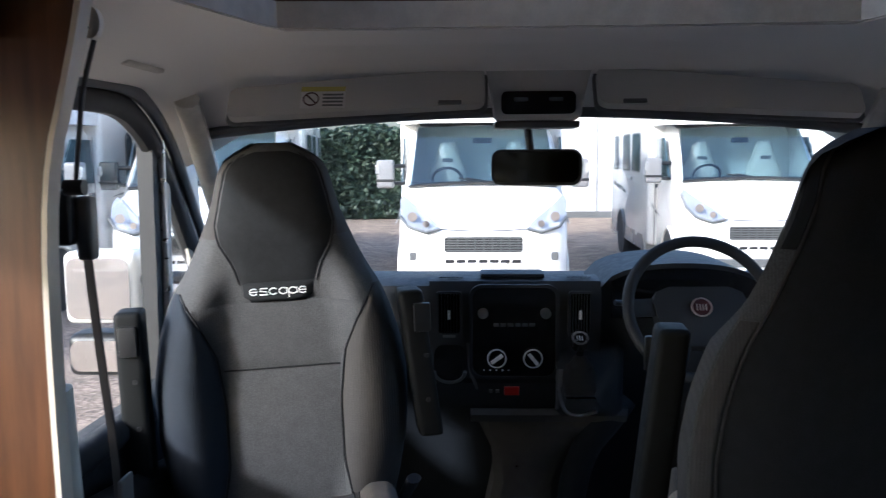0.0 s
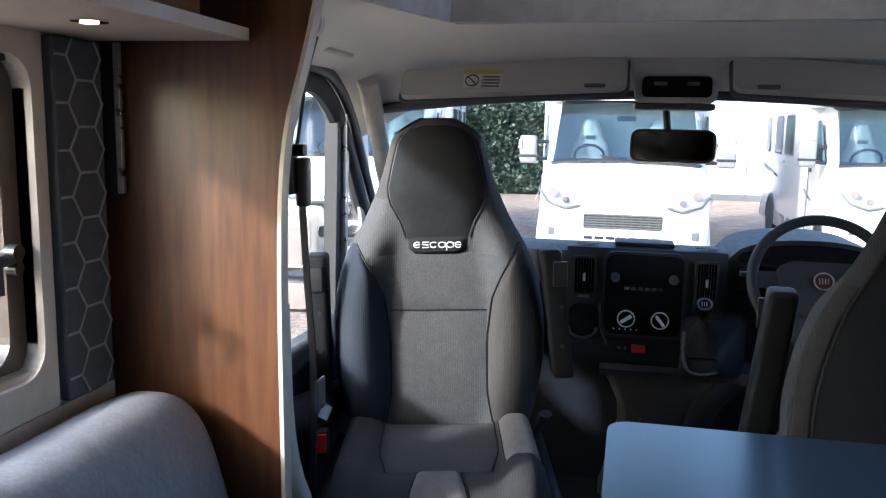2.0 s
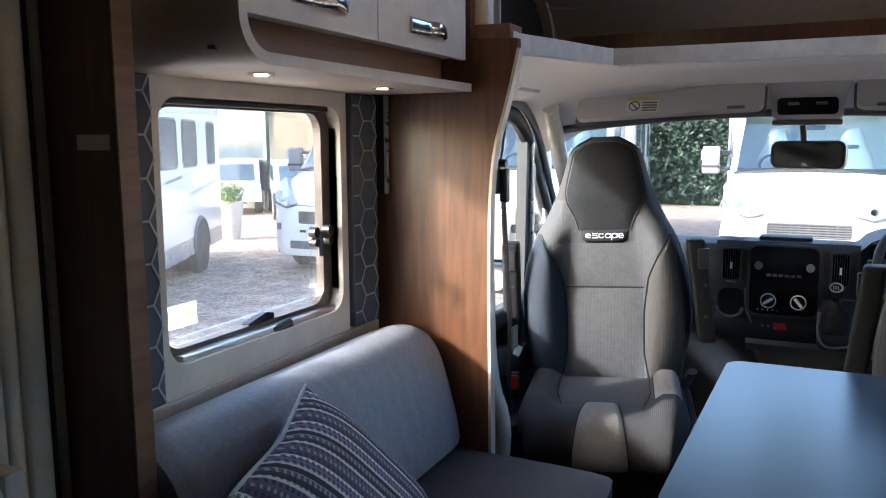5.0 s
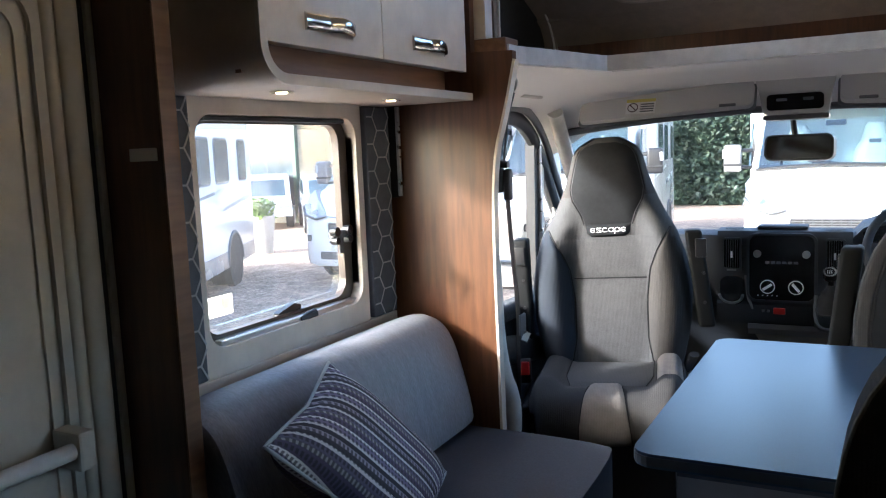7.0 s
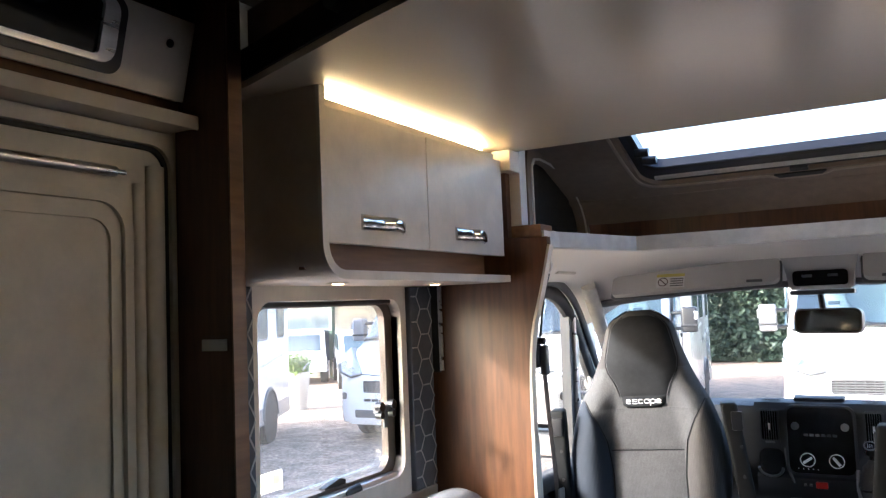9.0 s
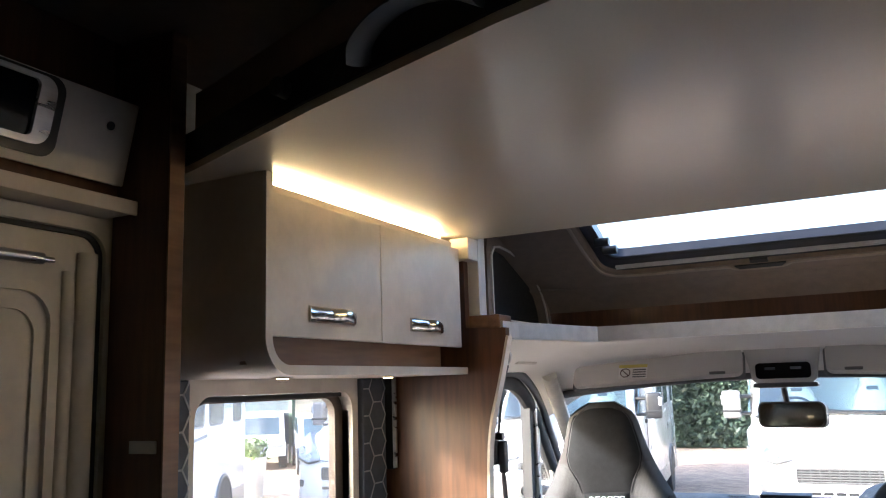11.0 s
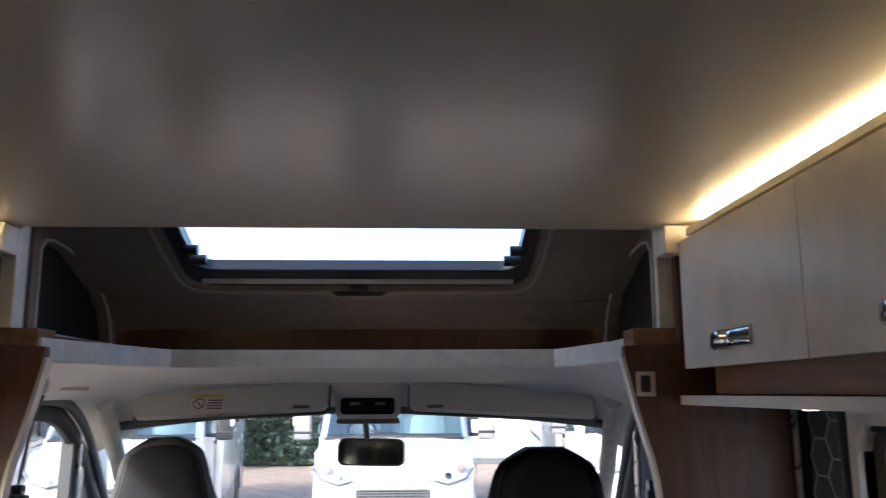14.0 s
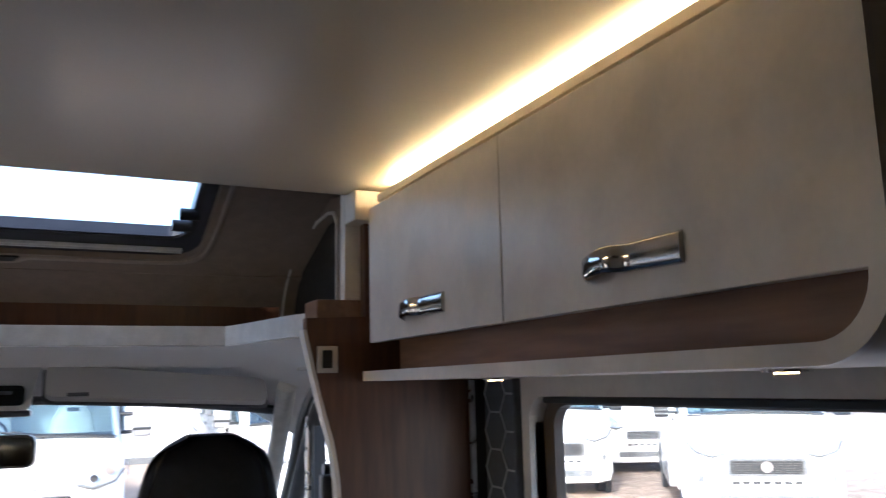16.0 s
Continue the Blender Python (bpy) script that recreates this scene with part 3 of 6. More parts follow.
strap = smoothed([(-0.36, -0.255, 1.90), (-0.33, -0.30, 1.915), (-0.25, -0.335, 1.935), (-0.17, -0.34, 1.93), (-0.12, -0.345, 1.90)])
part("pull_strap", tube(strap, 0.006, 0.02, up=(0, 0, 1)), GREY_PLASTIC, t, "grey webbing pull strap", True)
part("bolt", disc(-0.56, -0.185, 1.925, 0.016, 0.03, "y", 14, 0.004), GREY_PLASTIC, t, smooth=True)
rest_at(t, 0, 0.4, 1.872)

# ---- over-cab moulding, skylight and shelf ----
slope = Matrix.Translation((0, 1.45, 1.945)) @ Matrix.Rotation(math.atan2(-0.13, 0.35), 4, "X")
bm = ring(rounded(-0.98, 0.98, -0.42, 0.43, 0.05), rounded(-0.55, 0.55, -0.40, 0.335, 0.09), "z", -0.02, 0.02)
structure("ceiling_over_cab", moved(bm, slope), LINING, "grey-brown moulded over-cab ceiling round the skylight", "ceiling", True)
t = tagged(new("skylight"), "wide over-cab skylight with a dark frame and locks", "skylight", "", "structure")
part("frame", moved(ring(rounded(-0.547, 0.547, -0.39, 0.332, 0.09), rounded(-0.50, 0.50, -0.35, 0.225, 0.05), "z", -0.005, 0.03), slope), material("dark navy frame plastic", (0.014, 0.017, 0.03), 0.35, grain=0.2), t, "dark navy frame", True)
part("gasket", moved(ring(rounded(-0.52, 0.52, -0.37, 0.245, 0.06), rounded(-0.505, 0.505, -0.355, 0.23, 0.055), "z", -0.008, -0.004), slope), SEAL, t)
g = part("pane", moved(prism(rounded(-0.51, 0.51, -0.36, 0.275, 0.05), "z", 0.032, 0.037), slope), ACRYLIC, t, "clear acrylic dome")
g.visible_shadow = False
for k, w in enumerate((0.284, 0.297)):
    part("blind_rail", moved(box(-0.50, 0.50, w, w + 0.004, -0.016, -0.006, 0.001), slope), RAIL_SILVER, t)
part("latch", moved(box(-0.03, 0.03, 0.296, 0.325, -0.03, -0.018, 0.004), slope), BLACK, t)
for s in (-1, 1):
    for k in (0, 1):
        part("lock", moved(disc(s * (0.49 - 0.012 * k), 0.08 + 0.06 * k, -0.02, 0.016, 0.05, "x", 14, 0.004), slope), BLACK, t, smooth=True)
lip = smoothed([(-0.575, -0.1, 0), (-0.575, 0.26, 0), (-0.54, 0.335, 0), (-0.46, 0.352, 0), (-0.12, 0.352, 0), (-0.10, 0.354, 0), (-0.075, 0.378, 0), (0.075, 0.378, 0), (0.10, 0.354, 0), (0.12, 0.352, 0), (0.46, 0.352, 0), (0.54, 0.335, 0), (0.575, 0.26, 0), (0.575, -0.1, 0)], 2)
part("moulded_lip", moved(tube([(p.x, p.y, -0.021) for p in lip], 0.006, 0.007, 8), slope), LINING_HIGHLIGHT, t, "raised lip round the opening, painted paler as highlight", True)
part("finger_pull", moved(prism([(-0.085, 0.345), (-0.07, 0.368), (0.07, 0.368), (0.085, 0.345)], "z", -0.026, -0.0205), slope), BLACK, t)

# lining that falls from the skylight to the back of the shelf, and its side cheeks
prof = smoothed([(0, 1.84, 1.79), (0, 1.93, 1.75), (0, 1.97, 1.705)], 2)
structure("overcab_lining", thick(skin([[(x, p.y - 0.05 * ease((abs(x) - 0.7) / 0.25), p.z) for x in np.linspace(-0.98, 0.98, 29)] for p in prof]), 0.012), LINING, "moulded lining below the skylight", "lining", True)
structure("overcab_back", box(-0.9, 0.9, 1.96, 1.98, 1.58, 1.712), WOOD, "walnut back board of the over-cab shelf", "panel")
bm = box(-0.98, -0.96, 1.08, 2.0, 1.56, 2.19)
box(0.96, 0.98, 1.08, 2.0, 1.56, 2.19, bm=bm)
structure("overcab_sides", bm, LINING, "lined sides of the over-cab space", "wall")


def cheek(s):
    """Side cheek of the over-cab space: an inward-facing panel with an arched dark opening."""
    arch_in = [(1.335, 1.645), (1.335, 1.865), (1.36, 1.892), (1.41, 1.90)] + [(1.41 + 0.47 * math.sin(radians(a)), 1.645 + 0.255 * math.cos(radians(a))) for a in (12, 25, 38, 50, 62, 74, 84)] + [(1.885, 1.645)]
    out = [(1.295, 1.612), (1.295, 1.88), (1.31, 1.93), (1.41, 1.945)] + [(1.41 + 0.53 * math.sin(radians(a)), 1.635 + 0.31 * math.cos(radians(a))) for a in (12, 25, 38, 50, 62, 74, 84)] + [(1.945, 1.612)]
    t = thing("side_cheek", "grey-brown over-cab side cheek with a dark arched opening", "trim", "over-cab cheeks")
    part("surround", ring(out, arch_in, "x", s * 0.84, s * 0.875), LINING, t, smooth=True)
    c = Vector((1.58, 1.75))
    part("arch_lip", ring([(c.x + (u - c.x) * 1.035, c.y + (v - c.y) * 1.05) for u, v in arch_in], arch_in, "x", s * 0.834, s * 0.8395), TRIM, t, "pale rounded lip")
    part("upright", box(*sorted((s * 0.795, s * 0.84)), 1.13, 1.18, 1.632, 1.93, 0.006), CREAM_SATIN, t, "pale upright strip")
    # Solid black fill stands in for the shade inside the arch.
    part("recess_shade", prism([(c.x + (u - c.x) * 1.03, c.y + (v - c.y) * 1.03) for u, v in arch_in], "x", *sorted((s * 0.877, s * 0.955))), CARPET_AND_SHADE, t, "black fill drawn as the arch's shade")
    return rest_at(t, s * 0.84, 1.6, 1.612)


cheek(-1)
cheek(1)

# shelf with its cranked fascia
plan = [(-0.70, 1.06), (-0.70, 1.14), (-0.66, 1.25), (-0.58, 1.56), (-0.545, 1.63), (0.60, 1.63), (0.635, 1.56), (0.69, 1.25), (0.73, 1.14), (0.73, 1.06)]
line = [p for p in smoothed([(x, y, 0) for x, y in plan], 1)]
t = thing("overcab_shelf", "cream over-cab shelf with a cranked fascia", "shelf")
part("shelf_board", prism([(p.x, p.y + 0.006) for p in line] + [(0.955, 1.09), (0.955, 1.958), (-0.955, 1.958), (-0.955, 1.09)], "z", 1.585, 1.598), CREAM, t)
part("fascia", tube([(p.x, p.y, 1.583) for p in line], 0.026, 0.008, up=(0, 0, 1), square=True), CAB_TRIM, t, "pale grey-beige cranked fascia strip")
rest_at(t, 0, 1.6, 1.585)

# ---- the cab ----
def roof_z(x, y):
    """Cab headliner height."""
    z = table_of([(1.32, 1.566), (1.85, 1.566), (1.98, 1.552), (2.06, 1.538), (2.14, 1.512), (2.20, 1.468), (2.25, 1.425)], y)
    return z - 0.13 * ease((abs(x) - 0.70) / 0.36) - 0.025 * (abs(x) / 0.9) ** 2 * ease((y - 1.9) / 0.4)


def roof_start(x):
    """Rear edge of the headliner, under the cranked fascia."""
    return table_of([(-1.02, 1.10), (-0.70, 1.13), (-0.55, 1.63), (0.61, 1.63), (0.73, 1.13), (1.02, 1.10)], x) + 0.004


rows = []
for k in np.linspace(0, 1, 30):
    rows.append([(x, roof_start(x) + (2.265 - roof_start(x)) * k, roof_z(x, roof_start(x) + (2.265 - roof_start(x)) * k)) for x in np.linspace(-1.02, 1.02, 61)])
bm = thick(skin(rows), 0.012)
structure("cab_headliner", bm, HEADLINER, "pale grey felt headliner of the cab", "ceiling", True)
structure("cab_roof", box(-1.02, 1.02, 1.98, 2.30, 1.60, 1.63), WHITE_PAINT, "white sheet metal over the cab", "roof")

# windscreen, its header trim and pillars
top_y, top_z, bot_y, bot_z = 2.255, 1.402, 3.02, 0.86
def screen_pt(x, k):
    """A point of the windscreen: x across, k from bottom 0 to top 1."""
    half = 1.03 - 0.10 * k
    bow = 0.16 * (x / 1.0) ** 2
    return (x * half, bot_y + (top_y - bot_y) * k - bow * (1 - 0.6 * k), bot_z + (top_z - bot_z) * k - 0.062 * x * x * k)


t = tagged(new("window_3"), "wide raked windscreen of the cab", "windscreen", "", "structure")
g = part("pane", thick(skin([[screen_pt(x, k) for x in np.linspace(-1, 1, 25)] for k in np.linspace(0, 1, 8)]), 0.005), GLASS, t, "clear windscreen glass", True)
g.visible_shadow = False
head = [Vector(screen_pt(x, 1.0)) + Vector((0, -0.012, 0.016)) for x in np.linspace(-1, 1, 25)]
part("header_trim", tube(head, 0.016, 0.022, up=(0, 0, 1)), GREY_PLASTIC, t, "grey windscreen header trim", True)
for s in (-1, 1):
    pill = [Vector(screen_pt(s, k)) + Vector((-s * 0.015, -0.02, 0)) for k in np.linspace(-0.1, 1.22, 12)]
    part("pillar_trim", tube(pill, 0.034, 0.03, up=(s, 0.3, 0.2)), CAB_TRIM, t, "light grey pillar trim", True)


def cab_door(name, s):
    """Front door: dark lower panel, window frame, quarter light and glass."""
    t = tagged(new(name), "cab door with a dark lower panel and a quarter light", "door", "cab doors", "structure")
    X = lambda d: s * d
    lower = smoothed([(0, 1.10, 0.72), (0, 1.75, 0.70), (0, 1.98, 0.70), (0, 2.2, 0.86), (0, 2.42, 0.92)], 1)
    pts = [(1.05, -0.04)] + [(1.05, 0.72)] + [(p.y, p.z) for p in lower] + [(2.95, 0.90), (2.95, -0.04)]
    part("door_panel", prism(pts, "x", X(0.985), X(1.02)), DASH, t, "dark slate door panel")
    sill = [(X(0.975), p.y, p.z - 0.03) for p in lower]
    part("door_sill", tube(sill, 0.035, 0.035, up=(0, 0, 1)), DASH, t, smooth=True)
    pocket = smoothed([(X(0.94), 1.20, 0.60), (X(0.93), 1.5, 0.56), (X(0.93), 1.8, 0.50), (X(0.95), 2.1, 0.45)], 1)
    part("door_pull", tube(pocket, 0.055, 0.04, up=(0, 0, 1)), BLACK, t, "black door pull", True)
    frame_l = smoothed([(X(1.0), 1.09, 0.70), (X(1.0), 1.11, 1.25), (X(0.985), 1.30, 1.415), (X(0.975), 1.70, 1.435), (X(0.975), 1.86, 1.41), (X(0.985), 2.05, 1.30), (X(0.995), 2.24, 1.08), (X(1.0), 2.42, 0.90)], 3)
    part("door_frame", tube(frame_l, 0.028, 0.034, up=(s, 0, 0)), SEAL, t, "dark grey door frame", True)
    seal_l = [Vector((p.x - s * 0.03, p.y + 0.028 * ease((p.y - 1.3) / 0.8), p.z + 0.034)) for p in frame_l[len(frame_l) // 6:]]
    part("door_seal", tube(seal_l, 0.013, 0.02, up=(s, 0, 0)), GREY_PLASTIC, t, "grey rubber door seal", True)
    part("divider", tube([(X(1.0), 2.0, 0.70), (X(0.985), 1.985, 1.36)], 0.02, 0.022, up=(s, 0, 0), square=True), SEAL, t, "dark divider bar")
    part("divider_bead", tube([(X(0.975), 2.03, 0.70), (X(0.965), 2.015, 1.34)], 0.012, 0.012, up=(s, 0, 0)), ALUMINIUM, t, smooth=True)
    q = smoothed([(X(0.99), 2.075, 0.74), (X(0.985), 2.07, 1.22), (X(0.983), 2.11, 1.285), (X(0.985), 2.16, 1.22), (X(0.995), 2.36, 0.90), (X(0.995), 2.30, 0.78)], 2)
    part("quarter_frame", tube(q, 0.014, 0.03, up=(s, 0, 0), closed=True), CAB_TRIM, t, "light grey quarter light frame", True)
    g = part("pane", prism([(1.08, 0.69), (2.0, 0.69), (2.44, 0.89), (2.06, 1.33), (1.84, 1.42), (1.3, 1.42), (1.1, 1.25)], "x", X(1.003), X(1.007)), GLASS, t, "clear side glass")
    g.visible_shadow = False
    part("upper_trim", prism([(1.06, 1.20), (1.14, 1.36), (1.30, 1.445), (1.72, 1.465), (1.88, 1.44), (2.08, 1.33), (2.44, 0.93), (2.50, 0.98), (2.42, 1.40), (2.3, 1.50), (1.06, 1.60)], "x", X(1.022), X(1.03)), CAB_TRIM, t)
    part("outer_skin", box(*sorted((X(1.03), X(1.05))), 1.05, 2.95, -0.5, 0.68, 0.01), WHITE_PAINT, t)
    return t


cab_door("door_1", -1)
cab_door("door_2", 1)


def door_mirror(s):
    t = thing("door_mirror", "white twin-glass door mirror outside the cab window", "mirror", "door mirrors")
    y = 2.30
    for z0, z1, nm in ((0.80, 1.02, "upper_housing"), (0.64, 0.77, "lower_housing")):
        h = part(nm, box(*sorted((s * 1.16, s * 1.38)), y - 0.03, y + 0.09, z0, z1, 0.03, 3), WHITE_PAINT if z0 > 0.7 else BLACK, t, smooth=True)
        part("mirror_glass", prism(rounded(*sorted((s * 1.175, s * 1.365)), z0 + 0.018, z1 - 0.018, 0.03), "y", y - 0.036, y - 0.0315), CHROME, h, "silvered mirror glass")
    for z in (0.70, 0.93):
        part("arm", tube([(s * 1.03, y + 0.06, z), (s * 1.18, y + 0.03, z)], 0.02, 0.025), BLACK, t, smooth=True)
    return rest_at(t, s * 1.05, y, 0.64)


door_mirror(-1)
door_mirror(1)

# pillar trims, belts and grab handles behind the bulkhead edge
for s in (-1, 1):
    X = lambda d: s * d
    t = thing("pillar_cover", "cream moulded pillar cover beside the cab roof", "trim", "pillar covers")
    rows = []
    for z, x0, y1 in ((1.30, 0.82, 1.12), (1.38, 0.81, 1.16), (1.45, 0.80, 1.24), (1.52, 0.795, 1.30), (1.566, 0.79, 1.32)):
        rows.append([(X(1.0), 1.056, z), (X(x0 + 0.01), 1.056, z), (X(x0), 1.08, z), (X(x0 + 0.012), (1.08 + y1) / 2, z), (X(x0 + 0.09), y1, z), (X(1.0), y1 + 0.04, z)])
    part("cover", skin(rows, True, True), TRIM, t, "cream moulded cover", True)
    part("column", box(*sorted((X(0.78), X(1.0))), 1.056, 1.10, 0.02, 1.31, 0.01), BLACK, t, "black pillar lining")
    shin = smoothed([(X(0.775), 1.13, 0.02), (X(0.77), 1.13, 0.30), (X(0.75), 1.16, 0.47), (X(0.80), 1.14, 0.62), (X(0.80), 1.12, 0.95)], 2)
    part("lower_moulding", tube(shin, 0.03, 0.03, up=(0, 1, 0)), CAB_TRIM, t, "grey lower moulding", True)
    rest_at(t, X(0.85), 1.1, 0.02)
    t = thing("grab_handle", "pale grab handle under the cab roof", "handle", "grab handles")
    part("bar", box(*sorted((X(0.86), X(0.885))), 1.60, 1.80, 1.488, 1.512, 0.008, 3), CAB_TRIM, t, smooth=True)
    for yy in (1.60, 1.785):
        part("bracket", box(*sorted((X(0.865), X(0.91))), yy, yy + 0.015, 1.49, 1.535, 0.004), CAB_TRIM, t)
    rest_at(t, X(0.88), 1.7, 1.49)
    t = thing("seat_belt", "black seat belt hanging from its pillar guide", "seat belt", "seat belts")
    px = 0.738
    pin = part("upper_anchor", moved(disc(0, 0, 0, 0.019, 0.014, "y", 24, 0.003), Matrix.Translation((X(px - 0.010), 1.168, 1.50)) @ Matrix.Diagonal((0.8, 1, 1.25, 1))), WHITE_PLASTIC, t, "white oval cover", True)
    for dz in (-0.008, 0.008):
        part("screw", disc(X(px - 0.008), 1.158, 1.50 + dz, 0.0025, 0.004), GREY_PLASTIC, pin)
    cord = smoothed([(X(px - 0.012), 1.168, 1.475), (X(px + 0.012), 1.17, 1.40), (X(px + 0.03), 1.18, 1.30), (X(px + 0.04), 1.185, 1.25)], 2)
    part("cord", tube(cord, 0.004, 0.004, 8), GREY_PLASTIC, t, "thin grey cord", True)
    part("guide", box(*sorted((X(0.772), X(0.80))), 1.15, 1.185, 1.165, 1.25, 0.01, 3), BLACK, t, "black belt guide", True)
    part("guide_knob", disc(X(0.76), 1.15, 1.255, 0.012, 0.03, "x", 14, 0.004), BLACK, t, smooth=True)
    part("guide_cover", box(*sorted((X(0.75), X(0.775))), 1.17, 1.20, 1.14, 1.24, 0.008, 3), GREY_PLASTIC, t, smooth=True)
    strap = smoothed([(X(0.775), 1.20, 1.20), (X(0.772), 1.22, 1.0), (X(0.765), 1.25, 0.76), (X(0.775), 1.26, 0.60), (X(0.78), 1.26, 0.22)], 2)
    part("webbing", tube(strap, 0.0015, 0.009, up=(0.4, 1, 0), square=True), BLACK, t, "black webbing")
    tongue = part("tongue", box(*sorted((X(0.755), X(0.748))), 1.22, 1.27, 0.69, 0.76, 0.004), GREY_PLASTIC, t, "steel belt tongue")
    part("tongue_plate", moved(box(-0.012, 0.012, -0.002, 0.002, -0.035, 0.0, 0.001), Matrix.Translation((X(0.735), 1.25, 0.70)) @ Matrix.Rotation(0.4, 4, "Y")), CHROME, tongue)
    rest_at(t, X(0.78), 1.22, 0.22)

# switch unit on the east bulkhead edge
t = thing("switch_panel", "small switch and socket panel on the bulkhead edge", "switch")
part("plate", box(0.69, 0.735, 1.012, 1.0195, 1.468, 1.525, 0.002), CREAM, t)
part("rocker", box(0.70, 0.722, 1.0085, 1.012, 1.478, 1.516, 0.001), BLACK, t)
rest_at(t, 0.71, 1.015, 1.468)

# ---- dashboard ----
LEATHER = material("dull black leather", (0.014, 0.014, 0.015), 0.75, grain=0.4, scale=120, bump=0.3, spec=0.25)
# Paler brown-grey puts the sun on the lower centre panel into colour.
TUNNEL_SUNLIT = material("brown-grey plastic with painted sunlight", (0.15, 0.135, 0.12), 0.6, grain=0.4, scale=300, bump=0.15)
dash = thing("dashboard", "dark slate moulded dashboard with centre stack and vents", "dashboard")
prof = [(2.36, 0.60), (2.33, 0.70), (2.32, 0.86), (2.345, 0.905), (2.42, 0.918), (2.75, 0.885), (3.06, 0.845), (3.06, -0.04), (2.62, -0.04), (2.60, 0.35), (2.48, 0.50)]
part("moulding", prism(prof, "x", -0.975, 0.975, 0.012, 2), DASH, dash, smooth=True)
stack = [(2.30, 0.55), (2.262, 0.62), (2.255, 0.90), (2.275, 0.93), (2.36, 0.937), (2.40, 0.92), (2.40, 0.55)]
part("centre_console", prism(stack, "x", -0.285, 0.215, 0.014, 3), DASH, dash, "slate centre stack", True)
part("top_tray", box(-0.135, 0.055, 2.30, 2.40, 0.934, 0.948, 0.006), DASH, dash, smooth=True)
bez = part("control_panel", prism(rounded(-0.158, 0.083, 0.655, 0.915, 0.03), "y", 2.243, 2.2545, 0.004), GLOSS_BLACK, dash, "gloss black radio and heater panel")
part("panel_rim", ring(rounded(-0.168, 0.093, 0.645, 0.925, 0.038), rounded(-0.159, 0.082, 0.654, 0.916, 0.03), "y", 2.24, 2.254), DASH, bez)
part("display", prism(rounded(-0.10, 0.025, 0.845, 0.895, 0.004), "y", 2.2405, 2.2428), GLOSS_BLACK, bez, "dark display")
for i in range(6):
    part("radio_button", box(-0.098 + i * 0.021, -0.082 + i * 0.021, 2.2395, 2.2428, 0.802, 0.812, 0.001), GREY_PLASTIC, bez)
for x in (-0.128, 0.053):
    part("radio_knob", disc(x, 2.236, 0.842, 0.015, 0.014, "y", 20, 0.002), ALUMINIUM, bez, "silver radio knob", True)
for x, a in ((-0.088, -35), (0.017, 50)):
    k = part("heater_knob", disc(x, 2.236, 0.71, 0.026, 0.014, "y", 28, 0.003), GLOSS_BLACK, bez, "black heater knob with a white ring", True)
    part("knob_ring", moved(ring([(0.0285 * math.cos(2 * math.pi * i / 28), 0.0285 * math.sin(2 * math.pi * i / 28)) for i in range(28)], [(0.0245 * math.cos(2 * math.pi * i / 28), 0.0245 * math.sin(2 * math.pi * i / 28)) for i in range(28)], "y", -0.002, 0.002), Matrix.Translation((x, 2.2295, 0.71))), WHITE_PRINT, k, "pale knob ring")
    part("knob_grip", moved(box(-0.02, 0.02, -0.012, 0.0, -0.005, 0.005, 0.002), Matrix.Translation((x, 2.228, 0.71)) @ Matrix.Rotation(radians(a), 4, "Y")), WHITE_PRINT, k, "pale pointer grip")
for i in range(5):
    part("dial_mark", disc(-0.125 + 0.018 * i, 2.242, 0.672, 0.0025, 0.002, "y", 8), WHITE_PRINT, bez)


def vent(x0, x1, z0, z1):
    v = part("air_vent", ring(rounded(x0, x1, z0, z1, 0.012), rounded(x0 + 0.008, x1 - 0.008, z0 + 0.016, z1 - 0.008, 0.006), "y", 2.243, 2.2546), DASH, dash, "slatted air vent")
    part("vent_back", box(x0 + 0.006, x1 - 0.006, 2.2535, 2.2545, z0 + 0.014, z1 - 0.006), GLOSS_BLACK, v)
    n = 6
    for i in range(n):
        x = x0 + 0.012 + (x1 - x0 - 0.024) * (i + 0.5) / n
        part("slat", moved(box(-0.001, 0.001, -0.006, 0.004, z0 + 0.018, z1 - 0.01), Matrix.Translation((x, 2.2495, 0))), BLACK, v)
    part("vent_tab", box((x0 + x1) / 2 - 0.004, (x0 + x1) / 2 + 0.004, 2.240, 2.246, (z0 + z1) / 2 - 0.012, (z0 + z1) / 2 + 0.014, 0.001), WHITE_PRINT, v)
    part("thumb_wheel", box(x0 + 0.02, x1 - 0.02, 2.241, 2.245, z0 + 0.004, z0 + 0.012, 0.001), GREY_PLASTIC, v)


vent(-0.265, -0.188, 0.765, 0.905)
vent(0.118, 0.19, 0.765, 0.905)
for x0 in (-0.255, 0.12):
    for i in range(6):
        part("defrost_slot", box(x0 + 0.012 * i, x0 + 0.008 + 0.012 * i, 2.29, 2.33, 0.9385, 0.941), SEAL, dash)
cup = [Vector((-0.225 + 0.045 * math.cos(a), 2.235 - 0.02 * (1 + math.sin(a)), 0.675 + 0.038 * math.sin(a))) for a in np.linspace(math.pi, 2 * math.pi, 14)]
part("cup_holder", tube(cup, 0.005, 0.006), GREY_PLASTIC, dash, "grey cup holder ring", True)
part("cup_recess", prism(rounded(-0.272, -0.178, 0.63, 0.745, 0.03), "y", 2.2475, 2.2545), GLOSS_BLACK, dash, "dark cup recess")
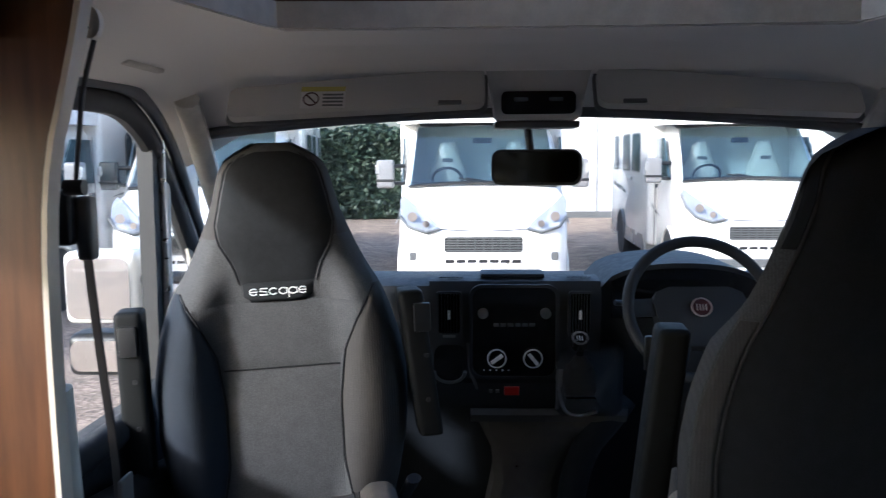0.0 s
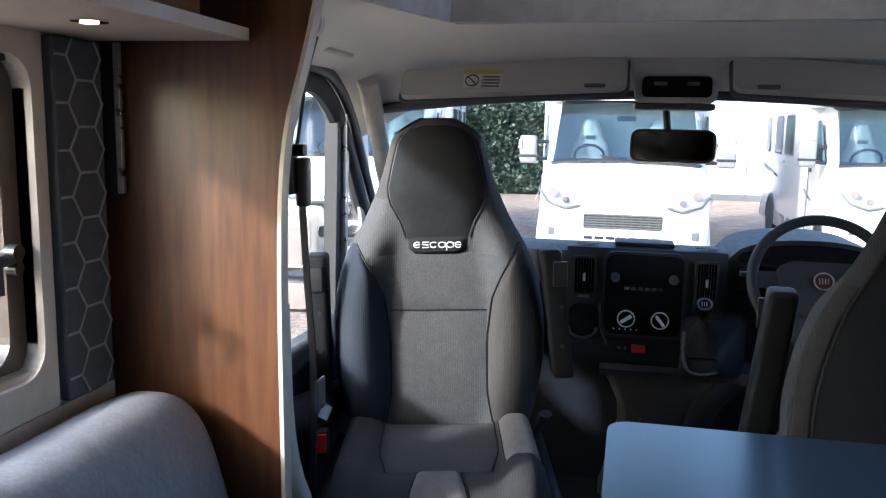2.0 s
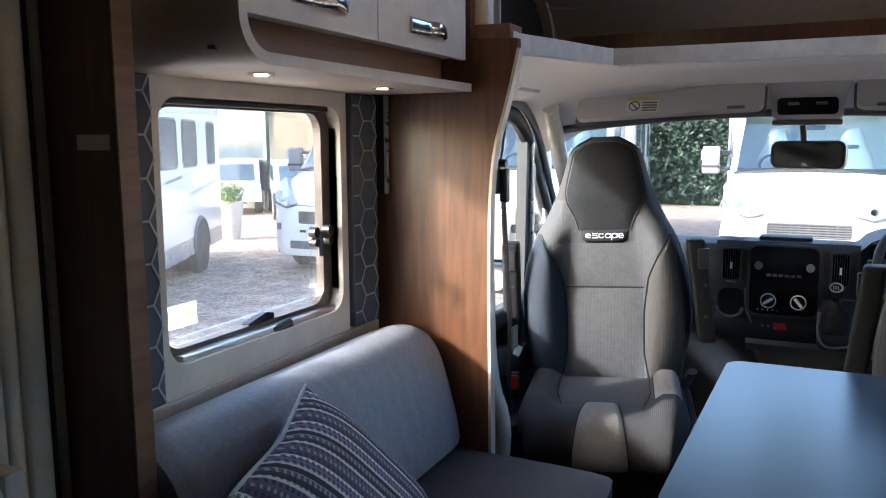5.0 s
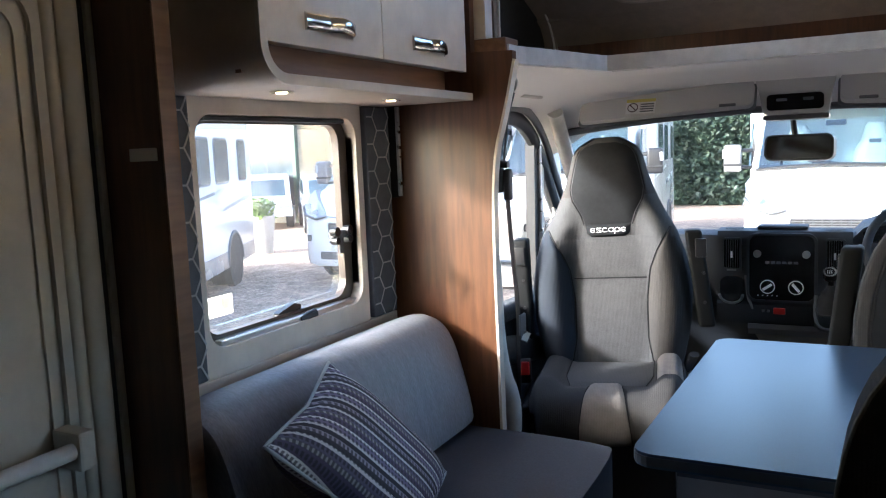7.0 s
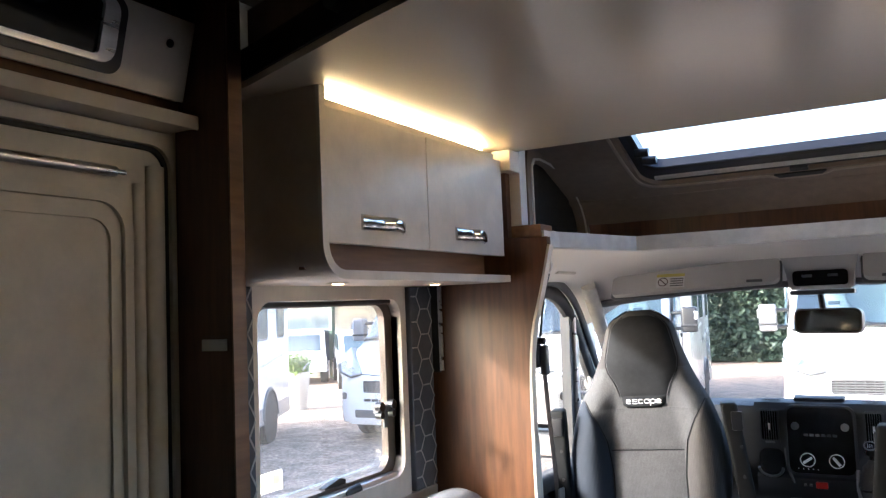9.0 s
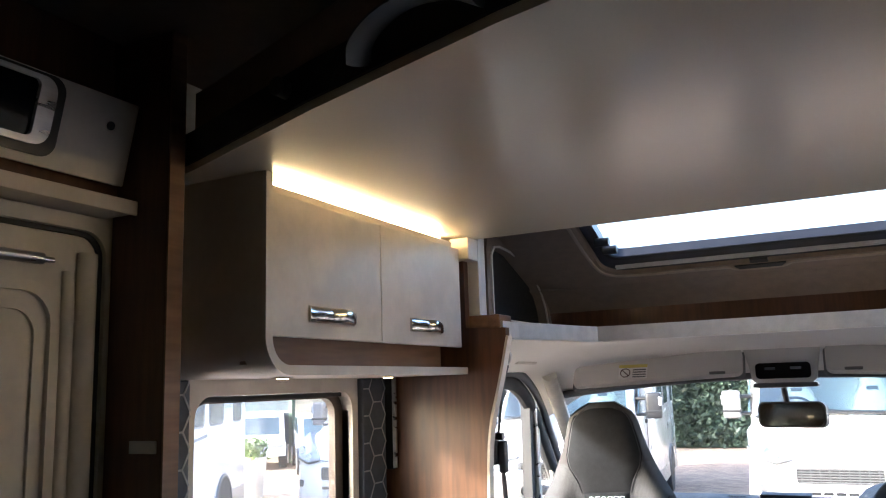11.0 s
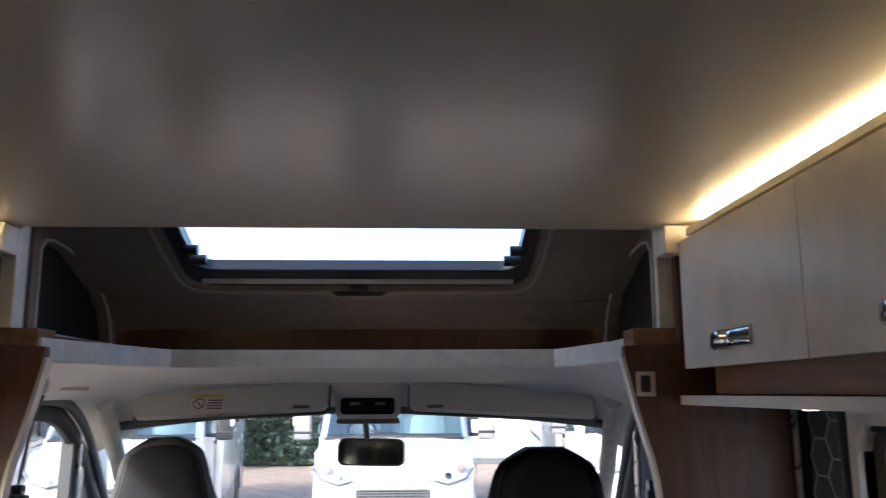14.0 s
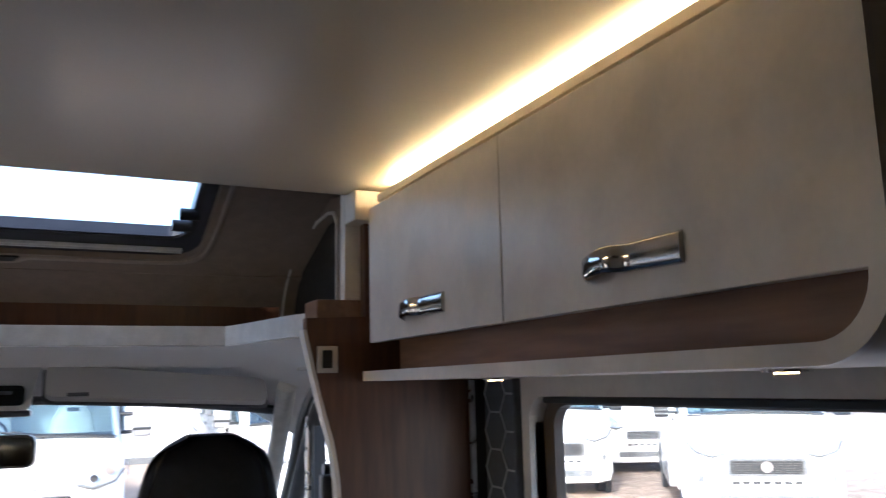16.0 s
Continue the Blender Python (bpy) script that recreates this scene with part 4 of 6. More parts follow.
part("stack_rim", tube(smoothed([(-0.172, 2.25, 0.75), (-0.165, 2.25, 0.66), (-0.15, 2.25, 0.63), (-0.14, 2.26, 0.59), (-0.28, 2.27, 0.585)], 2), 0.005, 0.005), DASH_LIGHT, dash, smooth=True)
for x in (-0.245, -0.205):
    part("socket_cap", disc(x, 2.262, 0.603, 0.016, 0.016, "y", 18, 0.003), DASH_LIGHT, dash, "grey socket cap", True)
low = part("lower_console", prism([(2.275, 0.545), (2.252, 0.575), (2.25, 0.63), (2.27, 0.65), (2.40, 0.65), (2.42, 0.545)], "x", -0.285, 0.235, 0.012, 3), DASH, dash, "slate lower console", True)
part("console_shelf", prism([(2.29, 0.50), (2.262, 0.53), (2.265, 0.548), (2.42, 0.548), (2.42, 0.50)], "x", -0.165, 0.30, 0.01, 3), DASH_LIGHT, dash, "grey moulded ledge", True)
part("hazard_button", box(-0.066, -0.022, 2.238, 2.252, 0.597, 0.622, 0.003), RED, dash, "red hazard button")
for x in (-0.105, -0.085):
    part("console_button", box(x - 0.005, x + 0.005, 2.242, 2.252, 0.603, 0.612, 0.001), GREY_PLASTIC, dash)
rows = []
for z, x0, x1, y in ((-0.04, -0.16, 0.14, 2.46), (0.10, -0.12, 0.13, 2.45), (0.25, -0.09, 0.12, 2.42), (0.38, -0.10, 0.15, 2.37), (0.46, -0.13, 0.20, 2.32), (0.505, -0.15, 0.26, 2.30)):
    rows.append([(x0, 2.66, z), (x0, y + 0.03, z), (x0 + 0.03, y, z), (x1 - 0.03, y, z), (x1, y + 0.03, z), (x1, 2.66, z)])
part("centre_tunnel", skin(rows, True, True), TUNNEL_SUNLIT, dash, "lower centre panel with sunlight painted brown-grey", True)
part("tunnel_screw", disc(-0.02, 2.395, 0.32, 0.004, 0.01, "y", 10), CHROME, dash)
leg = smoothed([(0.30, 2.34, 0.56), (0.25, 2.31, 0.50), (0.18, 2.34, 0.40), (0.15, 2.40, 0.22), (0.15, 2.44, 0.0)], 2)
part("console_side", tube(leg, 0.035, 0.045, 12, up=(0, 1, 0)), DASH, dash, "dark console flank", True)
hood = []
for x in np.linspace(0.215, 0.70, 15):
    u = (x - 0.4575) / 0.2425
    hood.append((x, 0.905 + 0.075 * max(0.0, 1 - abs(u) ** 2.4) ** 0.6))
part("instrument_hood", prism(hood + [(0.70, 0.80), (0.215, 0.80)], "y", 2.29, 2.62, 0.01, 2), DASH, dash, "hooded instrument binnacle", True)
part("instrument_glass", prism([(x, z - 0.014) for x, z in hood[1:-1]] + [(0.66, 0.82), (0.25, 0.82)], "y", 2.2785, 2.2885), GLOSS_BLACK, dash, "dark instrument glass")
part("side_vent", box(0.78, 0.88, 2.305, 2.33, 0.77, 0.87, 0.012, 3), BLACK, dash)
part("glovebox", box(-0.86, -0.36, 2.305, 2.34, 0.60, 0.80, 0.02, 3), DASH, dash, smooth=True)
part("side_vent", box(-0.92, -0.82, 2.305, 2.33, 0.79, 0.87, 0.012, 3), BLACK, dash)
# gear lever
rows = []
for y, x0, x1, z0, z1 in ((2.15, 0.105, 0.185, 0.60, 0.635), (2.165, 0.09, 0.205, 0.57, 0.66), (2.21, 0.085, 0.25, 0.545, 0.695), (2.255, 0.085, 0.28, 0.53, 0.725), (2.30, 0.085, 0.29, 0.52, 0.74)):
    c, e = 0.02, 0.02
    rows.append([(x0 + c, y, z0), (x1 - c, y, z0), (x1, y, z0 + e), (x1, y, z1 - e), (x1 - c, y, z1), (x0 + c, y, z1), (x0, y, z1 - e), (x0, y, z0 + e)])
gl = part("gear_console", skin(rows, True, True), DASH, dash, "slate gear lever pod", True)
part("pod_rim", tube(smoothed([(0.092, 2.19, 0.69), (0.088, 2.165, 0.62), (0.10, 2.15, 0.575), (0.14, 2.145, 0.565), (0.19, 2.16, 0.575)], 2), 0.005, 0.007), DASH_LIGHT, gl, "grey pod rim", True)
rows = []
for z, r, dy in ((0.625, 0.055, 0.0), (0.66, 0.052, -0.004), (0.68, 0.046, -0.006), (0.695, 0.036, -0.01), (0.703, 0.038, -0.01), (0.72, 0.022, -0.014), (0.735, 0.016, -0.016)):
    rows.append([(0.145 + r * math.cos(a) * (1 + 0.08 * math.sin(5 * a)), 2.185 + dy + r * 0.8 * math.sin(a), z) for a in np.linspace(0, 2 * math.pi, 20, endpoint=False)])
part("gear_boot", skin(rows, True, True), LEATHER, gl, "black leather gear boot", True)
part("gear_lever", tube([(0.145, 2.175, 0.71), (0.142, 2.162, 0.76)], 0.01, 0.01), GLOSS_BLACK, gl, smooth=True)
kn = part("gear_knob", moved(disc(0, 0, 0, 0.024, 0.03, "y", 24, 0.008), Matrix.Translation((0.14, 2.155, 0.778)) @ Matrix.Rotation(radians(-50), 4, "X")), GLOSS_BLACK, gl, "black gear knob", True)
part("knob_ring", moved(ring([(0.024 * math.cos(2 * math.pi * i / 24), 0.024 * math.sin(2 * math.pi * i / 24)) for i in range(24)], [(0.017 * math.cos(2 * math.pi * i / 24), 0.017 * math.sin(2 * math.pi * i / 24)) for i in range(24)], "y", -0.018, -0.013), Matrix.Translation((0.14, 2.155, 0.778)) @ Matrix.Rotation(radians(-50), 4, "X")), CHROME, kn, "chrome ring")
for i in range(3):
    part("shift_mark", moved(box(-0.009 + 0.007 * i, -0.007 + 0.007 * i, -0.018, -0.016, -0.008, 0.008), Matrix.Translation((0.14, 2.155, 0.778)) @ Matrix.Rotation(radians(-50), 4, "X")), WHITE_PRINT, kn)
rest_at(dash, 0, 2.7, -0.04)

# steering wheel
t = thing("steering_wheel", "dark slate steering wheel with a chrome-ringed badge", "steering wheel")
M = Matrix.Translation((0.452, 2.09, 0.885)) @ Matrix.Rotation(radians(-27), 4, "X")
loop = [(0.192 * math.cos(a), 0, 0.192 * math.sin(a)) for a in np.linspace(0, 2 * math.pi, 48, endpoint=False)]
part("rim", moved(tube(loop, 0.015, 0.016, 12, up=(0, 1, 0), closed=True), M), DASH, t, "grained dark rim", True)
hub = [(-0.125, 0.02), (-0.115, 0.045), (-0.08, 0.06), (0.08, 0.06), (0.115, 0.045), (0.125, 0.02), (0.11, -0.045), (0.06, -0.105), (-0.06, -0.105), (-0.11, -0.045)]
part("hub", moved(prism(hub, "y", -0.005, 0.05, 0.015, 3), M), DASH, t, "padded hub", True)
for a, b in (((-0.185, 0.0), (-0.075, 0.01)), ((0.185, 0.0), (0.075, 0.01)), ((-0.08, -0.165), (-0.04, -0.06)), ((0.08, -0.165), (0.04, -0.06))):
    part("spoke", moved(tube([(a[0], 0.0, a[1]), (b[0], 0.02, b[1])], 0.01, 0.026, up=(0, 1, 0)), M), DASH, t, smooth=True)
bd = part("badge", moved(disc(0, -0.008, 0.0, 0.024, 0.008, "y", 28, 0.002), M), DEEP_RED, t, "dark red round badge")
part("badge_ring", moved(ring([(0.029 * math.cos(2 * math.pi * i / 28), 0.027 * math.sin(2 * math.pi * i / 28)) for i in range(28)], [(0.0235 * math.cos(2 * math.pi * i / 28), 0.0225 * math.sin(2 * math.pi * i / 28)) for i in range(28)], "y", -0.014, -0.006), M), CHROME, bd, "chrome ring")
for i in range(4):
    part("badge_bar", moved(box(-0.014 + 0.008 * i, -0.010 + 0.008 * i, -0.0135, -0.0122, -0.009, 0.009), M), CHROME, bd)
part("column", moved(tube([(0, 0.04, 0), (0, 0.22, 0)], 0.05, 0.055), M), BLACK, t, "black steering column", True)
part("stalk", tube([(0.40, 2.15, 0.87), (0.30, 2.16, 0.885), (0.235, 2.15, 0.89)], 0.008, 0.011), BLACK, t, "black indicator stalk", True)
part("stalk", tube([(0.51, 2.15, 0.87), (0.60, 2.16, 0.885), (0.66, 2.15, 0.89)], 0.008, 0.011), BLACK, t, "black wiper stalk", True)
rest_at(t, 0.452, 2.2, 0.7)


# visors, roof console, inside mirror
def visor(x0, x1, s):
    t = thing("sun_visor", "pale grey padded sun visor folded up", "sun visor", "sun visors")
    M = Matrix.Translation((0, 2.07, 1.466)) @ Matrix.Rotation(radians(-32), 4, "X")
    pts = [(p[0], p[1]) for p in rounded(x0, x1, -0.052, 0.064, 0.025)]
    cant = [(u, v * (1 - 0.22 * (abs(u) / 0.8) ** 2) - 0.05 * (u / 0.8) ** 2) for u, v in pts]
    part("pad", moved(prism(cant, "y", -0.012, 0.012, 0.006, 2), M), VISOR, t, smooth=True)
    # Slightly larger grey slab draws the shaded gap round the visor.
    part("recess_shade", moved(prism([(u + (0.008 if u > (x0 + x1) / 2 else -0.008), v + (0.007 if v > -0.02 else -0.007)) for u, v in cant], "y", 0.013, 0.022), M), GREY_PLASTIC, t, "grey slab drawn as the visor's shaded gap")
    xm = x0 + 0.09 if s > 0 else x1 - 0.09
    part("clip", moved(box(xm - 0.03, xm + 0.03, -0.02, -0.011, -0.055, -0.045, 0.003), M), GREY_PLASTIC, t)
    if s < 0:
        lb = part("warning_label", moved(box(-0.60, -0.485, -0.0155, -0.0125, -0.062, 0.002), M), LABEL_PALE, t, "pale and yellow airbag warning label")
        part("label_band", moved(box(-0.60, -0.485, -0.017, -0.0157, -0.012, 0.002), M), LABEL_YELLOW, lb)
        part("label_ring", moved(ring([(0.021 * math.cos(2 * math.pi * i / 20), 0.021 * math.sin(2 * math.pi * i / 20)) for i in range(20)], [(0.0175 * math.cos(2 * math.pi * i / 20), 0.0175 * math.sin(2 * math.pi * i / 20)) for i in range(20)], "y", -0.0172, -0.0157), M @ Matrix.Translation((-0.573, 0, -0.036))), DEEP_RED, lb)
        part("label_slash", moved(box(-0.018, 0.018, -0.0176, -0.0157, -0.002, 0.002), M @ Matrix.Translation((-0.573, 0, -0.036)) @ Matrix.Rotation(0.8, 4, "Y")), DEEP_RED, lb)
        for i in range(4):
            part("label_line", moved(box(-0.543, -0.49, -0.017, -0.0157, -0.058 + 0.011 * i, -0.053 + 0.011 * i), M), GREY_PLASTIC, lb)
    return rest_at(t, (x0 + x1) / 2, 2.07, 1.40)


visor(-0.79, -0.125, -1)
visor(0.165, 0.825, 1)
t = thing("roof_console", "pale roof console with a dark lamp unit", "roof console")
part("housing", prism([(-0.125, 1.53), (-0.105, 1.45), (-0.098, 1.40), (-0.085, 1.388), (0.115, 1.388), (0.128, 1.40), (0.135, 1.45), (0.155, 1.53)], "y", 2.09, 2.24, 0.012, 3), VISOR, t, smooth=True)
lm = part("lamp_unit", prism(rounded(-0.082, 0.112, 1.403, 1.462, 0.015), "y", 2.08, 2.0895, 0.003), GLOSS_BLACK, t, "dark smoked lamp unit")
for x in (-0.03, 0.06):
    part("lamp_switch", box(x - 0.018, x + 0.018, 2.0755, 2.08, 1.436, 1.446, 0.001), GREY_PLASTIC, lm)
part("base", box(-0.10, 0.13, 2.12, 2.245, 1.368, 1.387, 0.008, 2), GREY_PLASTIC, t, smooth=True)
rest_at(t, 0, 2.2, 1.368)
t = thing("rear_view_mirror", "black framed inside rear view mirror on a stem", "mirror")
part("stem", tube(smoothed([(0.0, 2.25, 1.39), (0.0, 2.245, 1.36), (0.008, 2.24, 1.30)], 1), 0.012, 0.012), BLACK, t, smooth=True)
M = Matrix.Translation((0.022, 2.22, 1.262)) @ Matrix.Rotation(radians(-12), 4, "Z") @ Matrix.Rotation(radians(-4), 4, "X")
sh = rounded(-0.127, 0.127, -0.05, 0.05, 0.028)
part("housing", moved(prism(sh, "y", -0.008, 0.03, 0.006, 2), M), BLACK, t, smooth=True)
part("mirror_glass", moved(prism(rounded(-0.118, 0.118, -0.042, 0.042, 0.022), "y", -0.0105, -0.0085), M), material("dimmed mirror glass", (0.15, 0.18, 0.195), 0.05, metal=1.0, grain=0.1), t, "dark dimmed mirror glass")
rest_at(t, 0, 2.25, 1.22)


# ---- swivelled cab seats ----
def cab_seat(label):
    """High-backed cab seat that faces -y, with folded armrests."""
    t = thing("cab_seat", label, "seat", "cab seats")
    widths = [(0.42, 0.24), (0.50, 0.262), (0.62, 0.285), (0.75, 0.29), (0.86, 0.275), (0.96, 0.245), (1.03, 0.205), (1.10, 0.175), (1.17, 0.15), (1.24, 0.134), (1.27, 0.126), (1.29, 0.115), (1.305, 0.098), (1.318, 0.07), (1.33, 0.03), (1.35, 0.0)]

    def half(z):
        return sum(table_of(widths, z + d) for d in (-0.024, -0.012, 0.0, 0.012, 0.024)) * 0.21

    def lean(z):
        return 0.28 + 0.085 * (z - 0.5) + 0.02 * ease((z - 1.05) / 0.25) - 0.01

    def face(x, z):
        """Front surface of the backrest."""
        w = half(z)
        u = abs(x) / max(w, 0.01)
        bolster = 0.055 * ease((u - 0.42) / 0.3) * (1 - ease((z - 0.93) / 0.12))
        head = -0.018 * ease((z - 1.03) / 0.1) * (1 - u * u)
        edge = 0.075 * max(0.0, (u - 0.72) / 0.28) ** 2.2
        top = 0.06 * ease((z - 1.27) / 0.06)
        return lean(z) - bolster + head + edge + top

    zs = [z for z in np.linspace(0.42, 1.326, 46)]
    rows = []
    for z in zs:
        w = half(z)
        fr = [(w * u, face(w * u, z), z) for u in np.linspace(-1, 1, 33)]
        bk = [(w * u * 0.98, lean(z) + 0.13 - 0.05 * abs(u) ** 3 - 0.05 * ease((z - 1.2) / 0.13), z) for u in np.linspace(1, -1, 15)]
        rows.append(fr + bk)
    part("backrest", skin(rows, True, True), SEAT_GREY, t, "grey corded backrest", True)

    def patch(name, z0, z1, xl, xr, mat, lift, parent, lab="", n=14, m=20):
        """A padded panel lying on the backrest, swelling from its seams."""
        rr = []
        for i in range(m + 1):
            z = z0 + (z1 - z0) * i / m
            a, b = xl(z), xr(z)
            row = []
            for j in range(n + 1):
                x = a + (b - a) * j / n
                swell = min(1.0, 5 * min(i, m - i) / m) ** 0.5 * min(1.0, 5 * min(j, n - j) / n) ** 0.5
                row.append((x, face(x, z) - 0.0008 - lift * swell, z))
            rr.append(row)
        return part(name, skin(rr), mat, parent, lab, True)

    def hw(z):
        return table_of([(0.955, 0.062), (0.975, 0.082), (1.03, 0.097), (1.09, 0.13), (1.13, 0.136), (1.2, 0.122), (1.26, 0.107), (1.285, 0.09), (1.298, 0.066), (1.305, 0.04)], z)

    patch("headrest_panel", 0.988, 1.305, lambda z: -hw(z), lambda z: hw(z), HEAD_DARK, 0.012, t, "charcoal headrest panel")
    bad = patch("logo_patch", 0.945, 0.993, lambda z: -table_of([(0.948, 0.066), (0.96, 0.082), (0.995, 0.086)], z), lambda z: table_of([(0.948, 0.066), (0.96, 0.082), (0.995, 0.086)], z), HEAD_DARK, 0.013, t, "black patch with a pale embroidered wordmark")
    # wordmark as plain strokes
    def stroke(pts, r=0.0016):
        part("stroke", tube([(x, face(x, z) - 0.0155, z) for x, z in pts], r, r, 6), WHITE_PRINT, bad)
    zc, hgt, wd = 0.972, 0.0075, 0.0095
    for i in range(6):
        cx = -0.058 + 0.0232 * i
        arc = [(cx + wd * math.cos(a), zc + hgt * math.sin(a)) for a in np.linspace(radians(40), radians(320), 12)]
        if i == 1:
            arc = [(cx + wd, zc + hgt), (cx - wd * 0.8, zc + hgt), (cx - wd, zc + 0.002), (cx + wd * 0.9, zc - 0.001), (cx + wd, zc - hgt), (cx - wd, zc - hgt)]
        stroke(arc)
        if i in (0, 5):
            stroke([(cx - wd, zc), (cx + wd * 0.9, zc)])
        if i in (3, 4):
            stroke([(cx + wd, zc + hgt), (cx + wd, zc - hgt)])
        if i == 4:
            stroke([(cx - wd, zc + hgt * 0.5), (cx - wd, zc - 2.2 * hgt)])
    for s in (-1, 1):
        inner = lambda z: table_of([(0.47, 0.155), (0.55, 0.14), (0.70, 0.14), (0.82, 0.155), (0.90, 0.185), (0.95, 0.215), (0.98, 0.236)], z)
        l, r = ((lambda z: -half(z) * 0.985), (lambda z: -inner(z))) if s < 0 else ((lambda z: inner(z)), (lambda z: half(z) * 0.985))
        hl, hr = ((lambda z: -half(z) * 0.985), (lambda z: -hw(z) - 0.008)) if s < 0 else ((lambda z: hw(z) + 0.008), (lambda z: half(z) * 0.985))
        patch("headrest_side", 1.10, 1.30, hl, hr, SEAT_DARK, 0.004, t, "dark ribbed headrest side")
        # Matching bolsters coloured by light: bluish skylight one side, warmer the other.
        patch("bolster", 0.47, 0.975, l, r, SEAT_SKY_TINT if s < 0 else SEAT_DARK, 0.02, t, "side bolster coloured blue for skylight" if s < 0 else "dark ribbed side bolster")
        bs = [(s * (inner(z) - 0.004), face(inner(z) - 0.004, z) - 0.004, z) for z in np.linspace(0.47, 0.975, 24)]
        part("seam", tube(bs, 0.002, 0.002, 6), HEAD_DARK, t)
        shl = [(s * (hw(z) + 0.006), face(hw(z) + 0.006, z) - 0.002, z) for z in np.linspace(0.99, 1.30, 14)]
        part("seam", tube(shl, 0.0016, 0.0016, 6), HEAD_DARK, t)
    patch("lower_panel", 0.45, 0.782, lambda z: -0.135, lambda z: 0.135, SEAT_GREY, 0.006, t, "grey corded lower panel")
    patch("upper_panel", 0.788, 0.945, lambda z: -table_of([(0.788, 0.138), (0.945, 0.20)], z), lambda z: table_of([(0.788, 0.138), (0.945, 0.20)], z), SEAT_GREY, 0.005, t, "grey corded upper panel")
    part("seam", tube([(x, face(x, 0.785) - 0.003, 0.785) for x in np.linspace(-0.138, 0.138, 15)], 0.002, 0.002, 6), HEAD_DARK, t)
    # back of the shell: dark back panel and wrapped side strips
    def rear(x, z):
        u = abs(x) / max(half(z) * 0.98, 0.01)
        return lean(z) + 0.13 - 0.05 * min(u, 1.0) ** 3 - 0.05 * ease((z - 1.2) / 0.13)

    def back_patch(name, z0, z1, ul, ur, mat, lift, lab):
        rr = []
        for i in range(25):
            z = z0 + (z1 - z0) * i / 24
            row = []
            for j in range(13):
                x = half(z) * 0.98 * (ul + (ur - ul) * j / 12)
                swell = min(1.0, 0.42 * min(i, 24 - i)) ** 0.5 * min(1.0, 0.5 * min(j, 12 - j)) ** 0.5
                row.append((x, rear(x, z) + 0.001 + lift * swell, z))
            rr.append(row)
        part(name, skin(rr), mat, t, lab, True)

    back_patch("back_panel", 0.43, 1.322, -0.84, 0.84, HEAD_DARK, 0.012, "charcoal back panel")
    for s in (-1, 1):
        back_patch("back_strip", 0.43, 1.005, *sorted((s * 0.86, s * 0.985)), SEAT_DARK, 0.006, "dark ribbed side strip")
        back_patch("back_strip", 1.13, 1.30, *sorted((s * 0.86, s * 0.985)), HEAD_DARK, 0.006, "charcoal headrest strip")
        line = [(s * half(z) * 0.833, rear(half(z) * 0.833, z) + 0.003, z) for z in np.linspace(0.44, 1.29, 30)]
        part("back_piping", tube(line, 0.003, 0.003, 6), SEAT_DARK, t)

    # cushion: one padded form, sewn from a centre panel, a pale front insert and dark wings
    side = smoothed([(0, 0.25, 0.462), (0, -0.06, 0.462), (0, -0.19, 0.482), (0, -0.27, 0.468), (0, -0.295, 0.40), (0, -0.285, 0.345), (0, -0.24, 0.325)], 2)
    run = [0.0]
    for p, q in zip(side, side[1:]):
        run.append(run[-1] + (q - p).length)
    run = [r / run[-1] for r in run]

    def pad(u, k, lift=0.0):
        y, z = float(np.interp(k, run, [p.y for p in side])), float(np.interp(k, run, [p.z for p in side]))
        y2, z2 = float(np.interp(k + 0.02, run, [p.y for p in side])), float(np.interp(k + 0.02, run, [p.z for p in side]))
        y1, z1 = float(np.interp(k - 0.02, run, [p.y for p in side])), float(np.interp(k - 0.02, run, [p.z for p in side]))
        d = Vector((y2 - y1, z2 - z1)).normalized()
        ny, nz = d.y, -d.x
        a = abs(u)
        off = 0.038 * ease((a - 0.5) / 0.22) * (1 - 0.8 * ease((k - 0.55) / 0.2)) - 0.085 * max(0.0, (a - 0.8) / 0.2) ** 2.4 + 0.012 * (1 - a * a) * ease((k - 0.5) / 0.15) + lift
        return (u * (0.275 - 0.03 * ease((k - 0.45) / 0.4)), y + ny * off, z + nz * off)

    ks = np.linspace(0, 1, 34)
    body = [[pad(u, k) for k in ks] + [(u * 0.25, -0.18, 0.318), (u * 0.25, 0.25, 0.318)] for u in np.linspace(-1, 1, 33)]
    part("cushion", skin(body, True, True), SEAT_DARK, t, "dark ribbed seat cushion", True)

    def sewn(name, k0, k1, ul, ur, mat, lift, lab):
        rr = []
        for i in range(19):
            k = k0 + (k1 - k0) * i / 18
            a, b = ul(k), ur(k)
            rr.append([pad(a + (b - a) * j / 14, k, 0.0012 + lift * min(1.0, 0.5 * min(i, 18 - i)) ** 0.5 * min(1.0, 0.5 * min(j, 14 - j)) ** 0.5) for j in range(15)])
        part(name, skin(rr), mat, t, lab, True)
        for f in (ul, ur):
            part("seam", tube([pad(f(k), k, 0.003) for k in np.linspace(k0, k1, 16)], 0.0016, 0.0016, 6), HEAD_DARK, t)

    sewn("centre_panel", 0.02, 0.50, lambda k: -0.56 + 0.08 * ease((k - 0.3) / 0.2), lambda k: 0.56 - 0.08 * ease((k - 0.3) / 0.2), SEAT_GREY, 0.008, "grey corded centre panel")
    sewn("front_insert", 0.515, 0.97, lambda k: -0.20 - 0.15 * ease((k - 0.55) / 0.4), lambda k: 0.20 + 0.15 * ease((k - 0.55) / 0.4), SEAT_PALE, 0.012, "pale grey cushion front insert")
